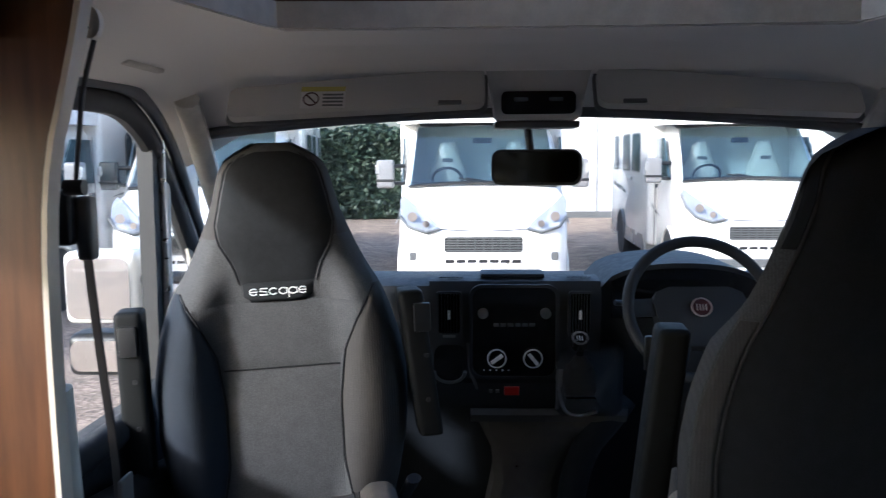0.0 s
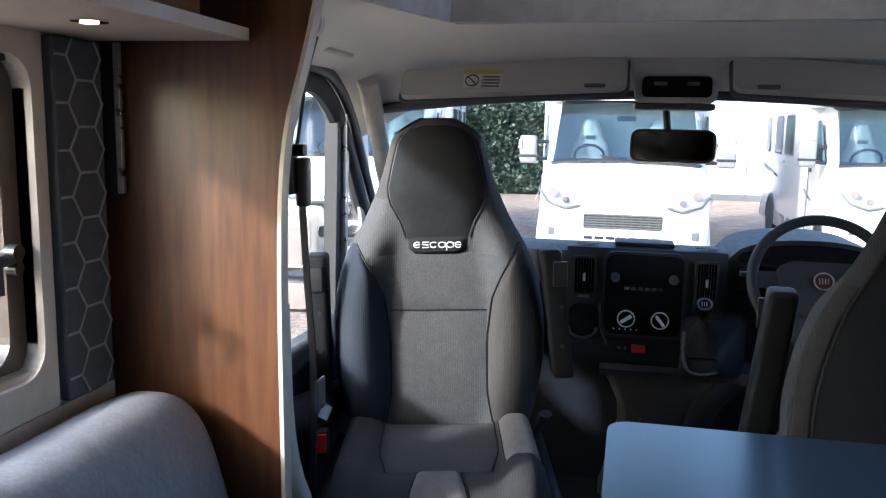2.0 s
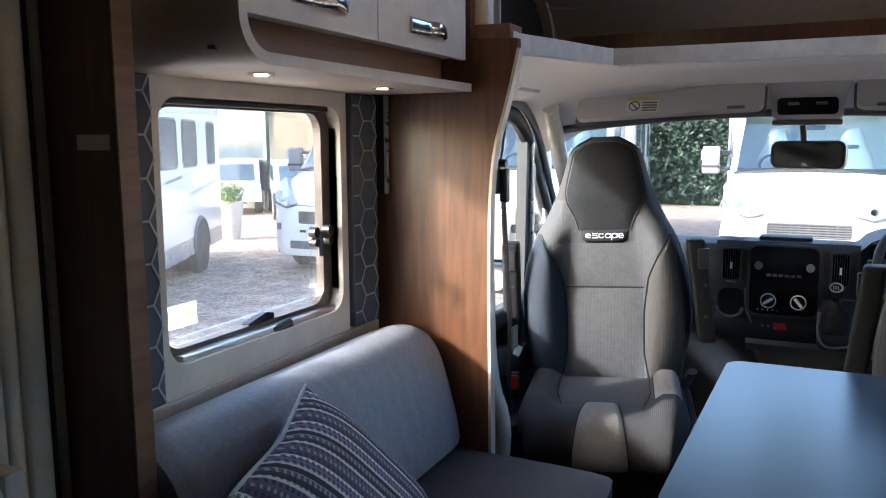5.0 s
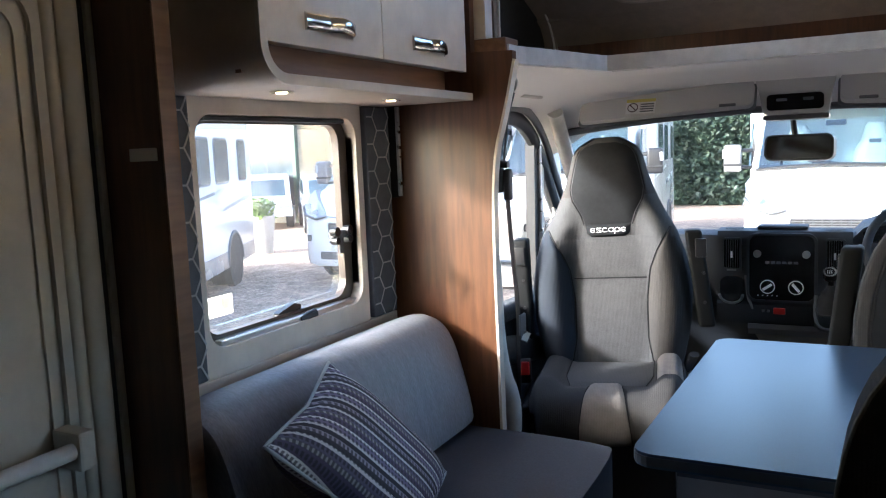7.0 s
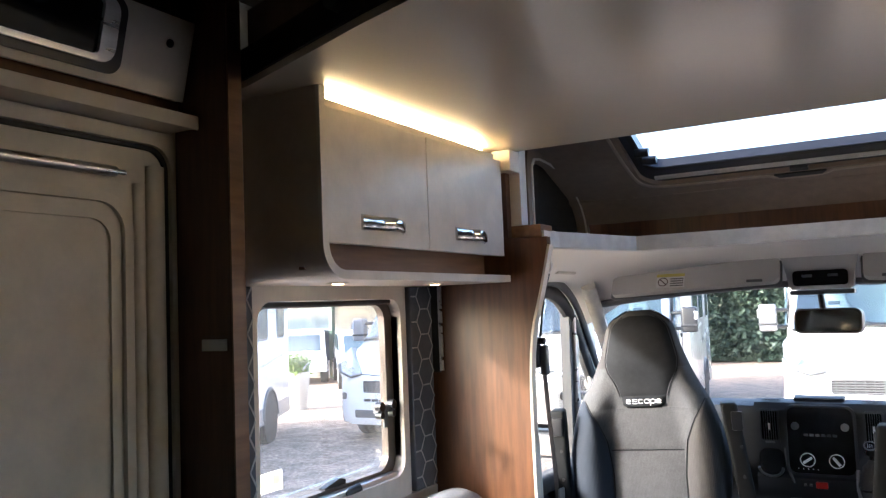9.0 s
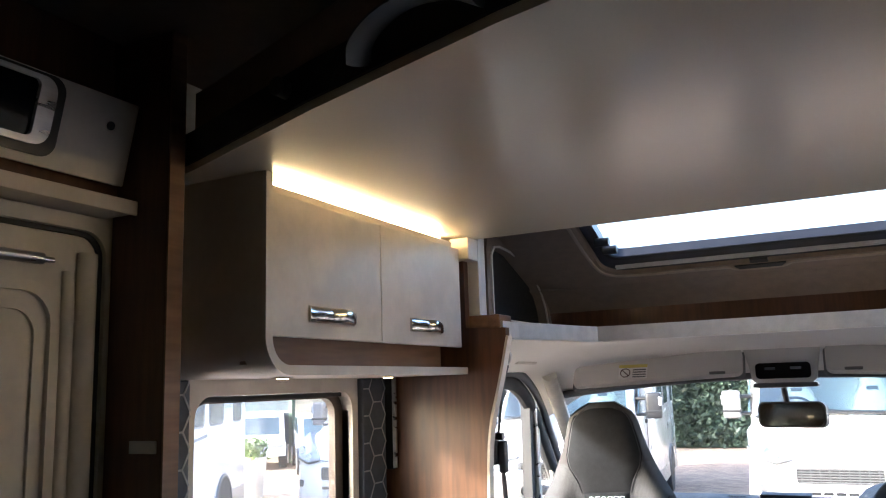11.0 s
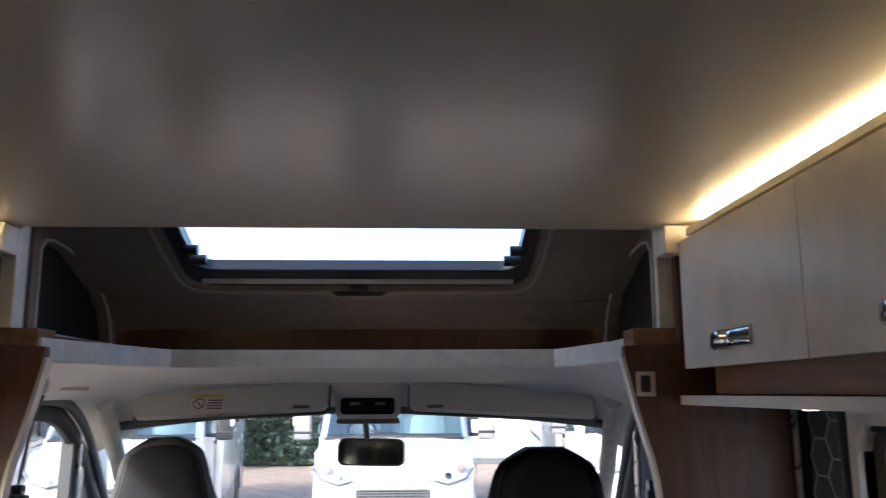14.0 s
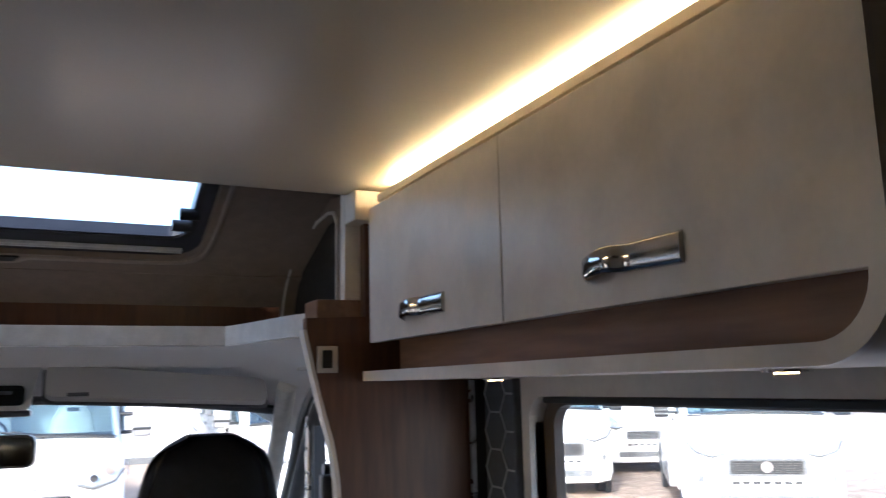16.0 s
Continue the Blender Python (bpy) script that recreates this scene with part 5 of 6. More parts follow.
    # One wing only, made pale for the sunlight that falls there.
    sewn("sunlit_wing", 0.05, 0.46, lambda k: 0.60, lambda k: 0.93, SEAT_PALE, 0.012, "ribbed thigh support made pale as sunlit")
    part("side_cover", box(-0.30, -0.262, -0.18, 0.30, 0.24, 0.42, 0.018, 3), BLACK, t, "black seat side cover", True)
    part("side_cover", box(0.262, 0.30, -0.18, 0.30, 0.24, 0.42, 0.018, 3), BLACK, t, "black seat side cover", True)
    part("swivel_base", box(-0.22, 0.22, -0.18, 0.24, 0.0, 0.335, 0.02, 2), BLACK, t, "black swivel base", True)
    bk = part("belt_buckle", box(-0.325, -0.285, 0.02, 0.06, 0.44, 0.53, 0.008, 2), BLACK, t, "black belt buckle", True)
    part("release_button", box(-0.322, -0.288, 0.012, 0.022, 0.475, 0.525, 0.003), RED, bk, "red release button")
    # folded armrests
    for s in (-1, 1):
        z0, z1 = (0.555, 0.955) if s < 0 else (0.60, 0.965)
        ar = part("armrest", box(s * 0.335 - 0.03, s * 0.335 + 0.03, 0.22, 0.30, z0, z1, 0.014, 3), ARM_PLASTIC, t, "dark plastic folded armrest", True)
        part("armrest_pad", box(s * 0.335 - 0.02, s * 0.335 + 0.02, 0.208, 0.224, z1 - 0.10, z1 - 0.03, 0.006, 2), BLACK, ar, smooth=True)
        for dz in (0.16, 0.27):
            part("screw_cap", disc(s * 0.335 + 0.008, 0.219, z1 - dz, 0.006, 0.004, "y", 10), BLACK, ar)
        if s > 0:
            for v in ar.data.vertices:
                v.co.x += (z1 - v.co.z) * 0.11 - 0.025
    part("adjust_lever", tube(smoothed([(0.27, 0.26, 0.43), (0.29, 0.24, 0.47), (0.30, 0.22, 0.50)], 1), 0.014, 0.02), SEAT_SKY_TINT, t, "blue-grey adjusting lever", True)
    return t


seat_p = cab_seat("grey and slate high-backed cab seat swivelled towards the lounge")
seat_p.matrix_basis = pose(-0.537, 1.555, 0.006, 0, -1.6, 12)
seat_d = copy_thing(seat_p, pose(0.545, 1.69, 0.012, 0, 0, 176))
tagged(seat_d, "grey high-backed driver's seat facing the steering wheel", "seat", "cab seats")

# ---- settee ----
t = thing("settee", "slate grey upholstered side settee with a rounded backrest", "settee")
sec = [(-1.105, 0.45), (-0.805, 0.455), (-0.81, 0.52), (-0.835, 0.62), (-0.865, 0.72), (-0.895, 0.775), (-0.935, 0.805), (-0.99, 0.812), (-1.06, 0.79), (-1.105, 0.76)]
sec = [(p.x, p.y) for p in smoothed([(x, z, 0) for x, z in sec], 2)]
rows = []
cx, cz = -0.97, 0.60
for y, k in ((-0.045, 0.80), (-0.035, 0.93), (-0.01, 0.985), (0.03, 1.0), (0.3, 1.0), (0.6, 1.0), (0.90, 1.0), (0.955, 0.985), (0.985, 0.93), (0.998, 0.80)):
    rows.append([(max(-1.105, cx + (x - cx) * k), y, max(0.455, cz + (z - cz) * k)) for x, z in sec])
part("backrest", skin(rows, True, True), SOFA, t, "slate grey back cushion", True)
pts = [(p.x, p.y) for p in smoothed([(-1.10, -0.045, 0), (-0.42, -0.045, 0), (-0.36, 0.0, 0), (-0.355, 0.93, 0), (-0.41, 0.995, 0), (-1.10, 0.995, 0)], 2)]
part("seat_cushion", prism(pts, "z", 0.31, 0.452, 0.028, 4), SOFA_SEAT, t, "charcoal seat cushion", True)
part("plinth", box(-1.10, -0.44, -0.04, 0.98, 0.0, 0.309, 0.004), WOOD, t, "walnut settee base")
rest_at(t, -0.75, 0.48, 0)

# striped scatter cushion
STRIPE = material("woven striped cushion cloth", (0.5, 0.48, 0.5), 0.9, grain=0.3, scale=200, bump=0.3, spec=0.2)
nt = STRIPE.node_tree
tc = nt.nodes.new("ShaderNodeTexCoord")
sp = nt.nodes.new("ShaderNodeSeparateXYZ")
nt.links.new(tc.outputs["Object"], sp.inputs[0])
def node_math(op, a, b):
    n = nt.nodes.new("ShaderNodeMath")
    n.operation = op
    for i, v in enumerate((a, b)):
        if isinstance(v, (int, float)):
            n.inputs[i].default_value = v
        else:
            nt.links.new(v, n.inputs[i])
    return n.outputs[0]
band = nt.nodes.new("ShaderNodeValToRGB")
band.color_ramp.interpolation = "CONSTANT"
stops = ((0.0, (0.07, 0.065, 0.075)), (0.10, (0.66, 0.64, 0.63)), (0.17, (0.16, 0.14, 0.19)), (0.30, (0.36, 0.34, 0.34)), (0.37, (0.12, 0.10, 0.15)), (0.52, (0.80, 0.78, 0.76)), (0.58, (0.22, 0.19, 0.27)), (0.72, (0.62, 0.60, 0.59)), (0.80, (0.06, 0.055, 0.065)), (0.9, (0.34, 0.31, 0.36)))
for i, (p, c) in enumerate(stops):
    e = band.color_ramp.elements[i] if i < 2 else band.color_ramp.elements.new(p)
    e.position, e.color = p, (*c, 1)
vv = node_math("FRACT", node_math("MULTIPLY", sp.outputs["Y"], 8.5), 0)
nt.links.new(vv, band.inputs[0])
dash_u = node_math("GREATER_THAN", node_math("FRACT", node_math("MULTIPLY", sp.outputs["X"], 85.0), 0), 0.45)
row_v = node_math("GREATER_THAN", node_math("FRACT", node_math("MULTIPLY", sp.outputs["Y"], 68.0), 0), 0.35)
mixs = nt.nodes.new("ShaderNodeMix")
mixs.data_type = "RGBA"
mixs.inputs["B"].default_value = (0.055, 0.05, 0.06, 1)
nt.links.new(node_math("MULTIPLY", node_math("MULTIPLY", dash_u, row_v), 0.75), mixs.inputs["Factor"])
nt.links.new(band.outputs[0], mixs.inputs["A"])
nt.links.new(mixs.outputs["Result"], nt.nodes["Principled BSDF"].inputs["Base Color"])

T, Lc, R = Vector((-0.855, 0.30, 0.83)), Vector((-0.715, -0.10, 0.79)), Vector((-0.715, 0.59, 0.475))
U, V = (R - T), (Lc - T)
ux = U.normalized()
nz = U.cross(V).normalized()
vy = nz.cross(ux).normalized()
shear = V.dot(ux) / V.dot(vy)
mid = T + U / 2 + V / 2
a, b = U.length / 2, V.dot(vy) / 2
n = 26
front, back = [], []
for i in range(n + 1):
    rf, rb = [], []
    for j in range(n + 1):
        u, v = -1 + 2 * i / n, -1 + 2 * j / n
        puff = 0.092 * ((1 - u ** 4) * (1 - v ** 4)) ** 0.7
        pin = 1 - 0.06 * ((1 - abs(u)) * abs(v) ** 3 * 1.6 + (1 - abs(v)) * abs(u) ** 3 * 1.6)
        wob = 0.006 * noise.noise((u * 2.2, v * 2.2, 3.0))
        rf.append((u * a * pin + v * b * pin * shear, v * b * pin, puff + wob * (puff > 0.01)))
        rb.append((u * a * pin + v * b * pin * shear, v * b * pin, -puff * 0.7))
    front.append(rf)
    back.append(rb)
bm = skin(front)
join(bm, skin(back))
bmesh.ops.remove_doubles(bm, verts=bm.verts, dist=0.0004)
t = thing("scatter_cushion", "purple-grey and white striped woven scatter cushion on the settee", "cushion")
part("cover", bm, STRIPE, t, smooth=True)
edge = [front[i][0] for i in range(n + 1)] + [front[n][j] for j in range(1, n + 1)] + [front[i][n] for i in range(n - 1, -1, -1)] + [front[0][j] for j in range(n - 1, 0, -1)]
part("piping", tube(edge, 0.004, 0.004, 8, up=(0, 0, 1), closed=True), HEX_LINE, t, "pale edge piping", True)
rot = Matrix((ux, vy, nz)).transposed().to_4x4()
t.matrix_basis = Matrix.Translation(mid) @ rot

# ---- table ----
t = thing("table", "dark slate rectangular table with rounded corners", "table")
pts = rounded(-0.145, 0.66, 0.285, 1.262, 0.045)
pts = [(u + 0.02 * (v - 0.77), v) for u, v in pts]
part("tabletop", prism(pts, "z", 0.692, 0.72, 0.004, 2), TABLE, t, "dark slate laminate top")
part("edge_strip", ring([(u * 1.0 + (0.0015 if u > 0.2 else -0.0015), v + (0.0015 if v > 0.7 else -0.0015)) for u, v in pts], pts, "z", 0.697, 0.714), GREY_PLASTIC, t, "grey edge strip")
part("pedestal", tube([(0.28, 0.78, 0.02), (0.28, 0.78, 0.69)], 0.035, 0.035, 20), ALUMINIUM, t, "aluminium pedestal leg", True)
part("foot", disc(0.28, 0.78, 0.011, 0.14, 0.02, "z", 32, 0.005), ALUMINIUM, t, smooth=True)
rest_at(t, 0.28, 0.78, 0)

# dinette seat beside the table
t = thing("dinette_seat", "brown-grey upholstered dinette seat with a piped backrest", "seat")
outl = [(p.x, p.y) for p in smoothed([(0.235, 0.46, 0), (0.20, 0.75, 0), (0.215, 0.95, 0), (0.29, 1.07, 0), (0.50, 1.09, 0), (0.68, 1.07, 0), (0.75, 0.95, 0), (0.74, 0.46, 0)], 2)]
part("backrest", prism(outl, "y", -0.14, -0.03, 0.03, 4), SEAT_GREY, t, "brown-grey backrest", True)
part("piping", tube([(u, -0.135, v) for u, v in outl], 0.005, 0.005, 8), SEAT_PALE, t, "pale edge piping", True)
part("cushion", box(0.22, 0.76, -0.10, 0.40, 0.31, 0.46, 0.035, 4), SEAT_GREY, t, "grey seat cushion", True)
part("plinth", box(0.24, 1.10, -0.14, 0.38, 0.0, 0.309, 0.004), WOOD, t, "walnut seat base")
rest_at(t, 0.5, 0.1, 0)

# ---- entrance door, walnut end panel and the fittings round them ----
t = tagged(new("door_3"), "cream moulded entrance door with a grab handle", "door", "", "structure")
X0 = -WALL
part("door_frame", ring(rounded(-0.80, -0.062, 0.02, 1.775, 0.03), rounded(-0.77, -0.098, 0.03, 1.745, 0.05), "x", X0 + 0.001, X0 + 0.035), TRIM, t, "cream door frame")
part("door_seal", ring(rounded(-0.769, -0.099, 0.031, 1.744, 0.05), rounded(-0.76, -0.108, 0.04, 1.735, 0.045), "x", X0 + 0.001, X0 + 0.026), SEAL, t)
part("door_leaf", prism(rounded(-0.759, -0.109, 0.041, 1.734, 0.045), "x", X0 + 0.001, X0 + 0.02, 0.006, 2), TRIM, t, "cream door leaf")
part("edge_moulding", tube([(X0 + 0.026, -0.135, 0.06), (X0 + 0.026, -0.135, 1.70)], 0.016, 0.022, 14, up=(1, 0, 0)), TRIM, t, smooth=True)
part("edge_moulding", tube([(X0 + 0.024, -0.175, 0.06), (X0 + 0.024, -0.175, 1.66)], 0.01, 0.013, 12, up=(1, 0, 0)), TRIM, t, smooth=True)
part("inner_panel", ring(rounded(-0.70, -0.195, 0.09, 1.635, 0.07), rounded(-0.685, -0.215, 0.105, 1.615, 0.06), "x", X0 + 0.021, X0 + 0.032), TRIM, t, "raised panel border", True)
part("inner_panel", ring(rounded(-0.665, -0.235, 0.13, 1.59, 0.05), rounded(-0.655, -0.245, 0.14, 1.58, 0.045), "x", X0 + 0.021, X0 + 0.027), TRIM, t, "inset panel border", True)
part("blind_bar", tube([(X0 + 0.04, -0.70, 1.675), (X0 + 0.04, -0.245, 1.675)], 0.011, 0.011, 12), ALUMINIUM, t, "grey blind bar", True)
part("blind_bar_end", tube([(X0 + 0.04, -0.247, 1.675), (X0 + 0.04, -0.222, 1.675)], 0.006, 0.006, 12), CHROME, t, smooth=True)
part("grab_handle", tube([(X0 + 0.075, -0.66, 0.79), (X0 + 0.075, -0.225, 0.79)], 0.016, 0.014, 14), WHITE_PLASTIC, t, "white grab handle", True)
for y in (-0.665, -0.23):
    part("handle_bracket", box(X0 + 0.021, X0 + 0.095, y - 0.018, y + 0.018, 0.752, 0.825, 0.006, 2), TRIM, t)

t = thing("end_panel", "tall dark walnut end panel between door and settee", "panel")
part("board", box(-WALL + 0.037, -0.918, -0.088, -0.052, 0.0, 2.155, 0.003), WOOD, t)
part("switch_plate", box(-0.998, -0.93, -0.0935, -0.0885, 1.308, 1.332, 0.001), CAB_TRIM, t, "small grey switch plate")
part("edging", box(-0.9165, -0.912, -0.09, -0.05, 0.0, 2.155, 0.001), WOOD_H, t)
rest_at(t, -1.0, -0.07, 0)

t = thing("door_shelf", "narrow cream shelf above the entrance door", "shelf")
part("board", box(-WALL + 0.001, -1.006, -1.2, -0.0895, 1.779, 1.801, 0.003), TRIM, t)
part("front_lip", box(-1.0055, -0.998, -1.2, -0.0895, 1.775, 1.805, 0.003), CREAM, t, "rounded cream lip")
rest_at(t, -1.05, -0.6, 1.777)
t = thing("header_panel", "cream header panel with a dark display above the door", "panel")
part("backing", box(-WALL + 0.001, -1.06, -1.2, -0.0895, 1.804, 2.155), WOOD, t, "dark walnut backing")
M = Matrix.Translation((-1.03, -0.64, 1.925)) @ Matrix.Rotation(radians(14), 4, "Y")
part("panel", moved(prism(rounded(-0.56, 0.545, -0.085, 0.085, 0.004), "x", -0.012, 0.012, 0.002), M), TRIM, t, "cream sloping panel")
part("sensor_hole", moved(disc(0.013, 0.487, 0.028, 0.009, 0.003, "x", 18), M), BLACK, t, "small dark hole")
dsp = part("display_unit", moved(prism(rounded(-0.12, 0.375, -0.068, 0.082, 0.03), "x", 0.0125, 0.018, 0.002), M), BLACK, t, "dark display surround")
part("display_frame", moved(ring(rounded(-0.11, 0.35, -0.05, 0.075, 0.03), rounded(-0.10, 0.315, -0.038, 0.066, 0.012), "x", 0.0185, 0.03), M), ALUMINIUM, dsp, "silver display frame", True)
part("screen", moved(prism(rounded(-0.10, 0.315, -0.038, 0.066, 0.01), "x", 0.019, 0.021), M), GLOSS_BLACK, dsp, "dark screen")
rest_at(t, -1.05, -0.64, 1.804)

# ---- outside: the yard ----
bm = bmesh.new()
bmesh.ops.create_grid(bm, x_segments=60, y_segments=60, size=150)
for v in bm.verts:
    v.co.z = GROUND
structure("ground", bm, GRAVEL, "brown-grey gravel yard", "ground")


def motorhome(label, badge, stripe):
    """A parked motorhome. Front at y = 0 facing -y, on the ground at z = 0."""
    t = thing("motorhome", label, "motorhome", "parked motorhomes")

    def section(y, w, zb, zt, r=0.12):
        h = [(0, zb), (w * 0.8, zb), (w * 0.96, zb + 0.04), (w, zb + 0.14), (w, (zb + zt) / 2), (w * 0.985, zt - r * 1.6), (w * 0.95, zt - r * 0.6), (w * 0.86, zt - 0.02), (w * 0.5, zt), (0, zt + 0.015)]
        return [(x, y, z) for x, z in h] + [(-x, y, z) for x, z in h[-2:0:-1]]

    secs = [section(0.0, 0.70, 0.32, 0.92), section(0.04, 0.86, 0.26, 1.0), section(0.14, 0.96, 0.24, 1.10), section(0.32, 1.0, 0.24, 1.24), section(0.55, 1.02, 0.24, 1.38), section(0.70, 1.02, 0.24, 1.46, 0.16)]
    secs += [section(1.35, 0.97, 0.24, 2.20, 0.3), section(1.9, 0.98, 0.24, 2.30, 0.3), section(2.1, 0.98, 0.24, 2.30, 0.3)]
    shell = skin(secs, True, True)
    hole = [f for f in shell.faces if 0.75 < f.calc_center_median().y < 1.3 and f.calc_center_median().z > 1.74 and abs(f.calc_center_median().x) < 0.8]
    bmesh.ops.delete(shell, geom=hole, context="FACES")
    part("cab", shell, WHITE_PAINT, t, "white painted cab", True)
    part("dashboard", prism([(0.72, 1.30), (0.74, 1.46), (1.0, 1.50), (1.14, 1.44), (1.16, 1.20)], "x", -0.93, 0.93, 0.02, 2), GREY_PLASTIC, t, "grey dashboard behind the glass", True)
    for sx in (-0.45, 0.45):
        seat_rows = []
        for z, w, y in ((1.20, 0.25, 1.52), (1.45, 0.26, 1.55), (1.66, 0.23, 1.58), (1.78, 0.16, 1.60), (1.92, 0.13, 1.61), (2.0, 0.09, 1.63)):
            seat_rows.append([(sx + w * math.cos(a), y + 0.10 * math.sin(a), z) for a in np.linspace(0, 2 * math.pi, 16, endpoint=False)])
        st = part("seat", skin(seat_rows, True, True), TRIM, t, "pale cab seat behind the glass", True)
        part("headrest_patch", box(sx - 0.07, sx + 0.07, 1.482, 1.50, 1.74, 1.79, 0.004), GREY_PLASTIC, st)
    wl = [(-0.45 + 0.19 * math.cos(a), 1.22 - 0.10 * math.sin(a), 1.52 + 0.15 * math.sin(a)) for a in np.linspace(0, 2 * math.pi, 28, endpoint=False)]
    part("steering_wheel", tube(wl, 0.018, 0.018, 8, closed=True), BLACK, t, "dark steering wheel", True)
    part("inside_mirror", box(-0.12, 0.12, 1.22, 1.25, 1.98, 2.05, 0.015), BLACK, t)
    part("living_body", box(-1.12, 1.12, 2.0, 6.0, 0.42, 2.82, 0.08, 3), WHITE_PAINT, t, "white coachbuilt body", True)
    part("overcab", prism([(1.12, 2.24), (1.15, 2.40), (1.45, 2.66), (1.9, 2.80), (2.05, 2.80), (2.05, 2.24)], "x", -1.08, 1.08, 0.06, 3), WHITE_PAINT, t, "white over-cab fairing", True)
    part("skirt", box(-1.125, 1.125, 2.1, 5.95, 0.30, 0.55, 0.02), SILVER_PAINT, t, "silver grey skirt")
    # windscreen lies on the sloping face between y 0.70 and 1.35
    rows = []
    for k in np.linspace(0, 1, 6):
        w = 0.90 - 0.08 * k
        rows.append([(w * u, 0.645 + 0.62 * k + 0.05 * u * u * (1 - k), 1.50 + 0.70 * k - 0.05 * u * u * (1 - k)) for u in np.linspace(-1, 1, 15)])
    ws = part("windscreen", thick(skin(rows), 0.012), VAN_GLASS, t, "blue-tinted reflecting windscreen", True)
    part("surround", tube([rows[0][i] for i in range(15)], 0.022, 0.03), BLACK, ws, smooth=True)
    for s in (-1, 1):
        part("wiper", tube([(s * 0.05 + 0.2, 0.66, 1.475), (s * 0.05 - 0.45 + 0.2, 0.70, 1.55)], 0.012, 0.012), BLACK, t, smooth=True)
    gr = part("grille", ring(rounded(-0.50, 0.50, 0.70, 0.93, 0.05), rounded(-0.45, 0.45, 0.725, 0.90, 0.03), "y", -0.03, 0.03), WHITE_PAINT if not badge else GREY_PLASTIC, t, "broad front grille", False)
    part("grille_back", box(-0.46, 0.46, -0.005, 0.03, 0.72, 0.905), BLACK, gr)
    for i in range(6):
        part("grille_bar", box(-0.45, 0.45, -0.022, -0.006, 0.735 + 0.029 * i, 0.747 + 0.029 * i), GREY_PLASTIC if not badge else BLACK, gr)
    for i in range(9):
        part("grille_rib", box(-0.405 + 0.1 * i, -0.395 + 0.1 * i, -0.018, -0.006, 0.725, 0.90), GREY_PLASTIC if not badge else BLACK, gr)
    if badge:
        part("badge", disc(0, -0.04, 0.82, 0.075, 0.02, "y", 24, 0.004), CHROME, t, "round chrome badge", True)
    line = [(0.62 * u, 0.055 + 0.03 * u * u - 0.035, 0.965 + 0.03 * u * u) for u in np.linspace(-1, 1, 13)]
    part("bonnet_line", tube(line, 0.008, 0.012), GREY_PLASTIC, t, "dark bonnet shut line", True)
    for i in range(7):
        part("bumper_slot", box(-0.44 + 0.128 * i, -0.34 + 0.128 * i, -0.016, 0.02, 0.60, 0.635), BLACK, t)
    part("bumper_intake", box(-0.62, 0.62, -0.008, 0.05, 0.36, 0.48, 0.02), GREY_PLASTIC, t, "grey lower intake")
    part("number_plate", box(-0.26, 0.26, -0.02, -0.009, 0.50, 0.60, 0.003), WHITE_PRINT, t)
    for s in (-1, 1):
        on = lambda z: table_of([(0.9, 0.0), (1.0, 0.03), (1.1, 0.11), (1.24, 0.27), (1.38, 0.46)], z)
        h = [(s * 0.50, on(1.0), 1.0), (s * 0.60, on(1.10), 1.10), (s * 0.80, on(1.24), 1.24), (s * 0.95, on(1.36), 1.36), (s * 0.985, on(1.30), 1.30), (s * 0.955, on(1.14), 1.14), (s * 0.86, on(1.03), 1.03), (s * 0.66, on(0.965), 0.965)]
        bm = bmesh.new()
        f = bm.faces.new([bm.verts.new((x, y - 0.02, z)) for x, y, z in h])
        ex = bmesh.ops.extrude_face_region(bm, geom=[f])
        for v in [g for g in ex["geom"] if isinstance(g, bmesh.types.BMVert)]:
            v.co += Vector((0, 0.14, -0.02))
        lamp = part("headlight", bm, LAMP_GLASS, t, "slanted clear headlight")
        part("lamp_bowl", disc(s * 0.82, 0.045, 1.13, 0.055, 0.03, "y", 18, 0.006), CHROME, lamp, smooth=True)
        part("lamp_bowl", disc(s * 0.66, 0.0, 1.05, 0.04, 0.03, "y", 18, 0.006), CHROME, lamp, smooth=True)
        part("lamp_mask", tube([(s * 0.50, 0.0, 0.99), (s * 0.66, -0.015, 0.95), (s * 0.87, 0.02, 1.015), (s * 0.965, 0.12, 1.13)], 0.018, 0.02), GREY_PLASTIC, lamp, "dark lower lamp edge", True)
        part("fog_vent", box(*sorted((s * 0.70, s * 0.86)), 0.02, 0.08, 0.62, 0.72, 0.015), GREY_PLASTIC, t)
        mir = part("door_mirror", box(*sorted((s * 1.12, s * 1.34)), 0.98, 1.12, 1.42, 1.78, 0.04, 3), BLACK if badge else MIRROR_GREY, t, "tall door mirror", True)
        part("mirror_foot", box(*sorted((s * 1.115, s * 1.345)), 0.972, 1.126, 1.50, 1.535, 0.01), BLACK, mir, "black lower band")
        part("mirror_lens", box(*sorted((s * 1.30, s * 1.352)), 0.968, 1.02, 1.60, 1.72, 0.012), LAMP_GLASS, mir, "clear side repeater")
        for z in (1.48, 1.70):
            part("arm", tube([(s * 0.98, 1.1, z), (s * 1.16, 1.06, z)], 0.025, 0.03), BLACK, mir)
        part("cab_window", prism([(0.98, 1.50), (1.05, 1.56), (1.42, 2.06), (1.90, 2.06), (1.95, 1.50)], "x", *sorted((s * 1.0, s * 1.025))), DARK_GLASS, t, "dark cab side window")
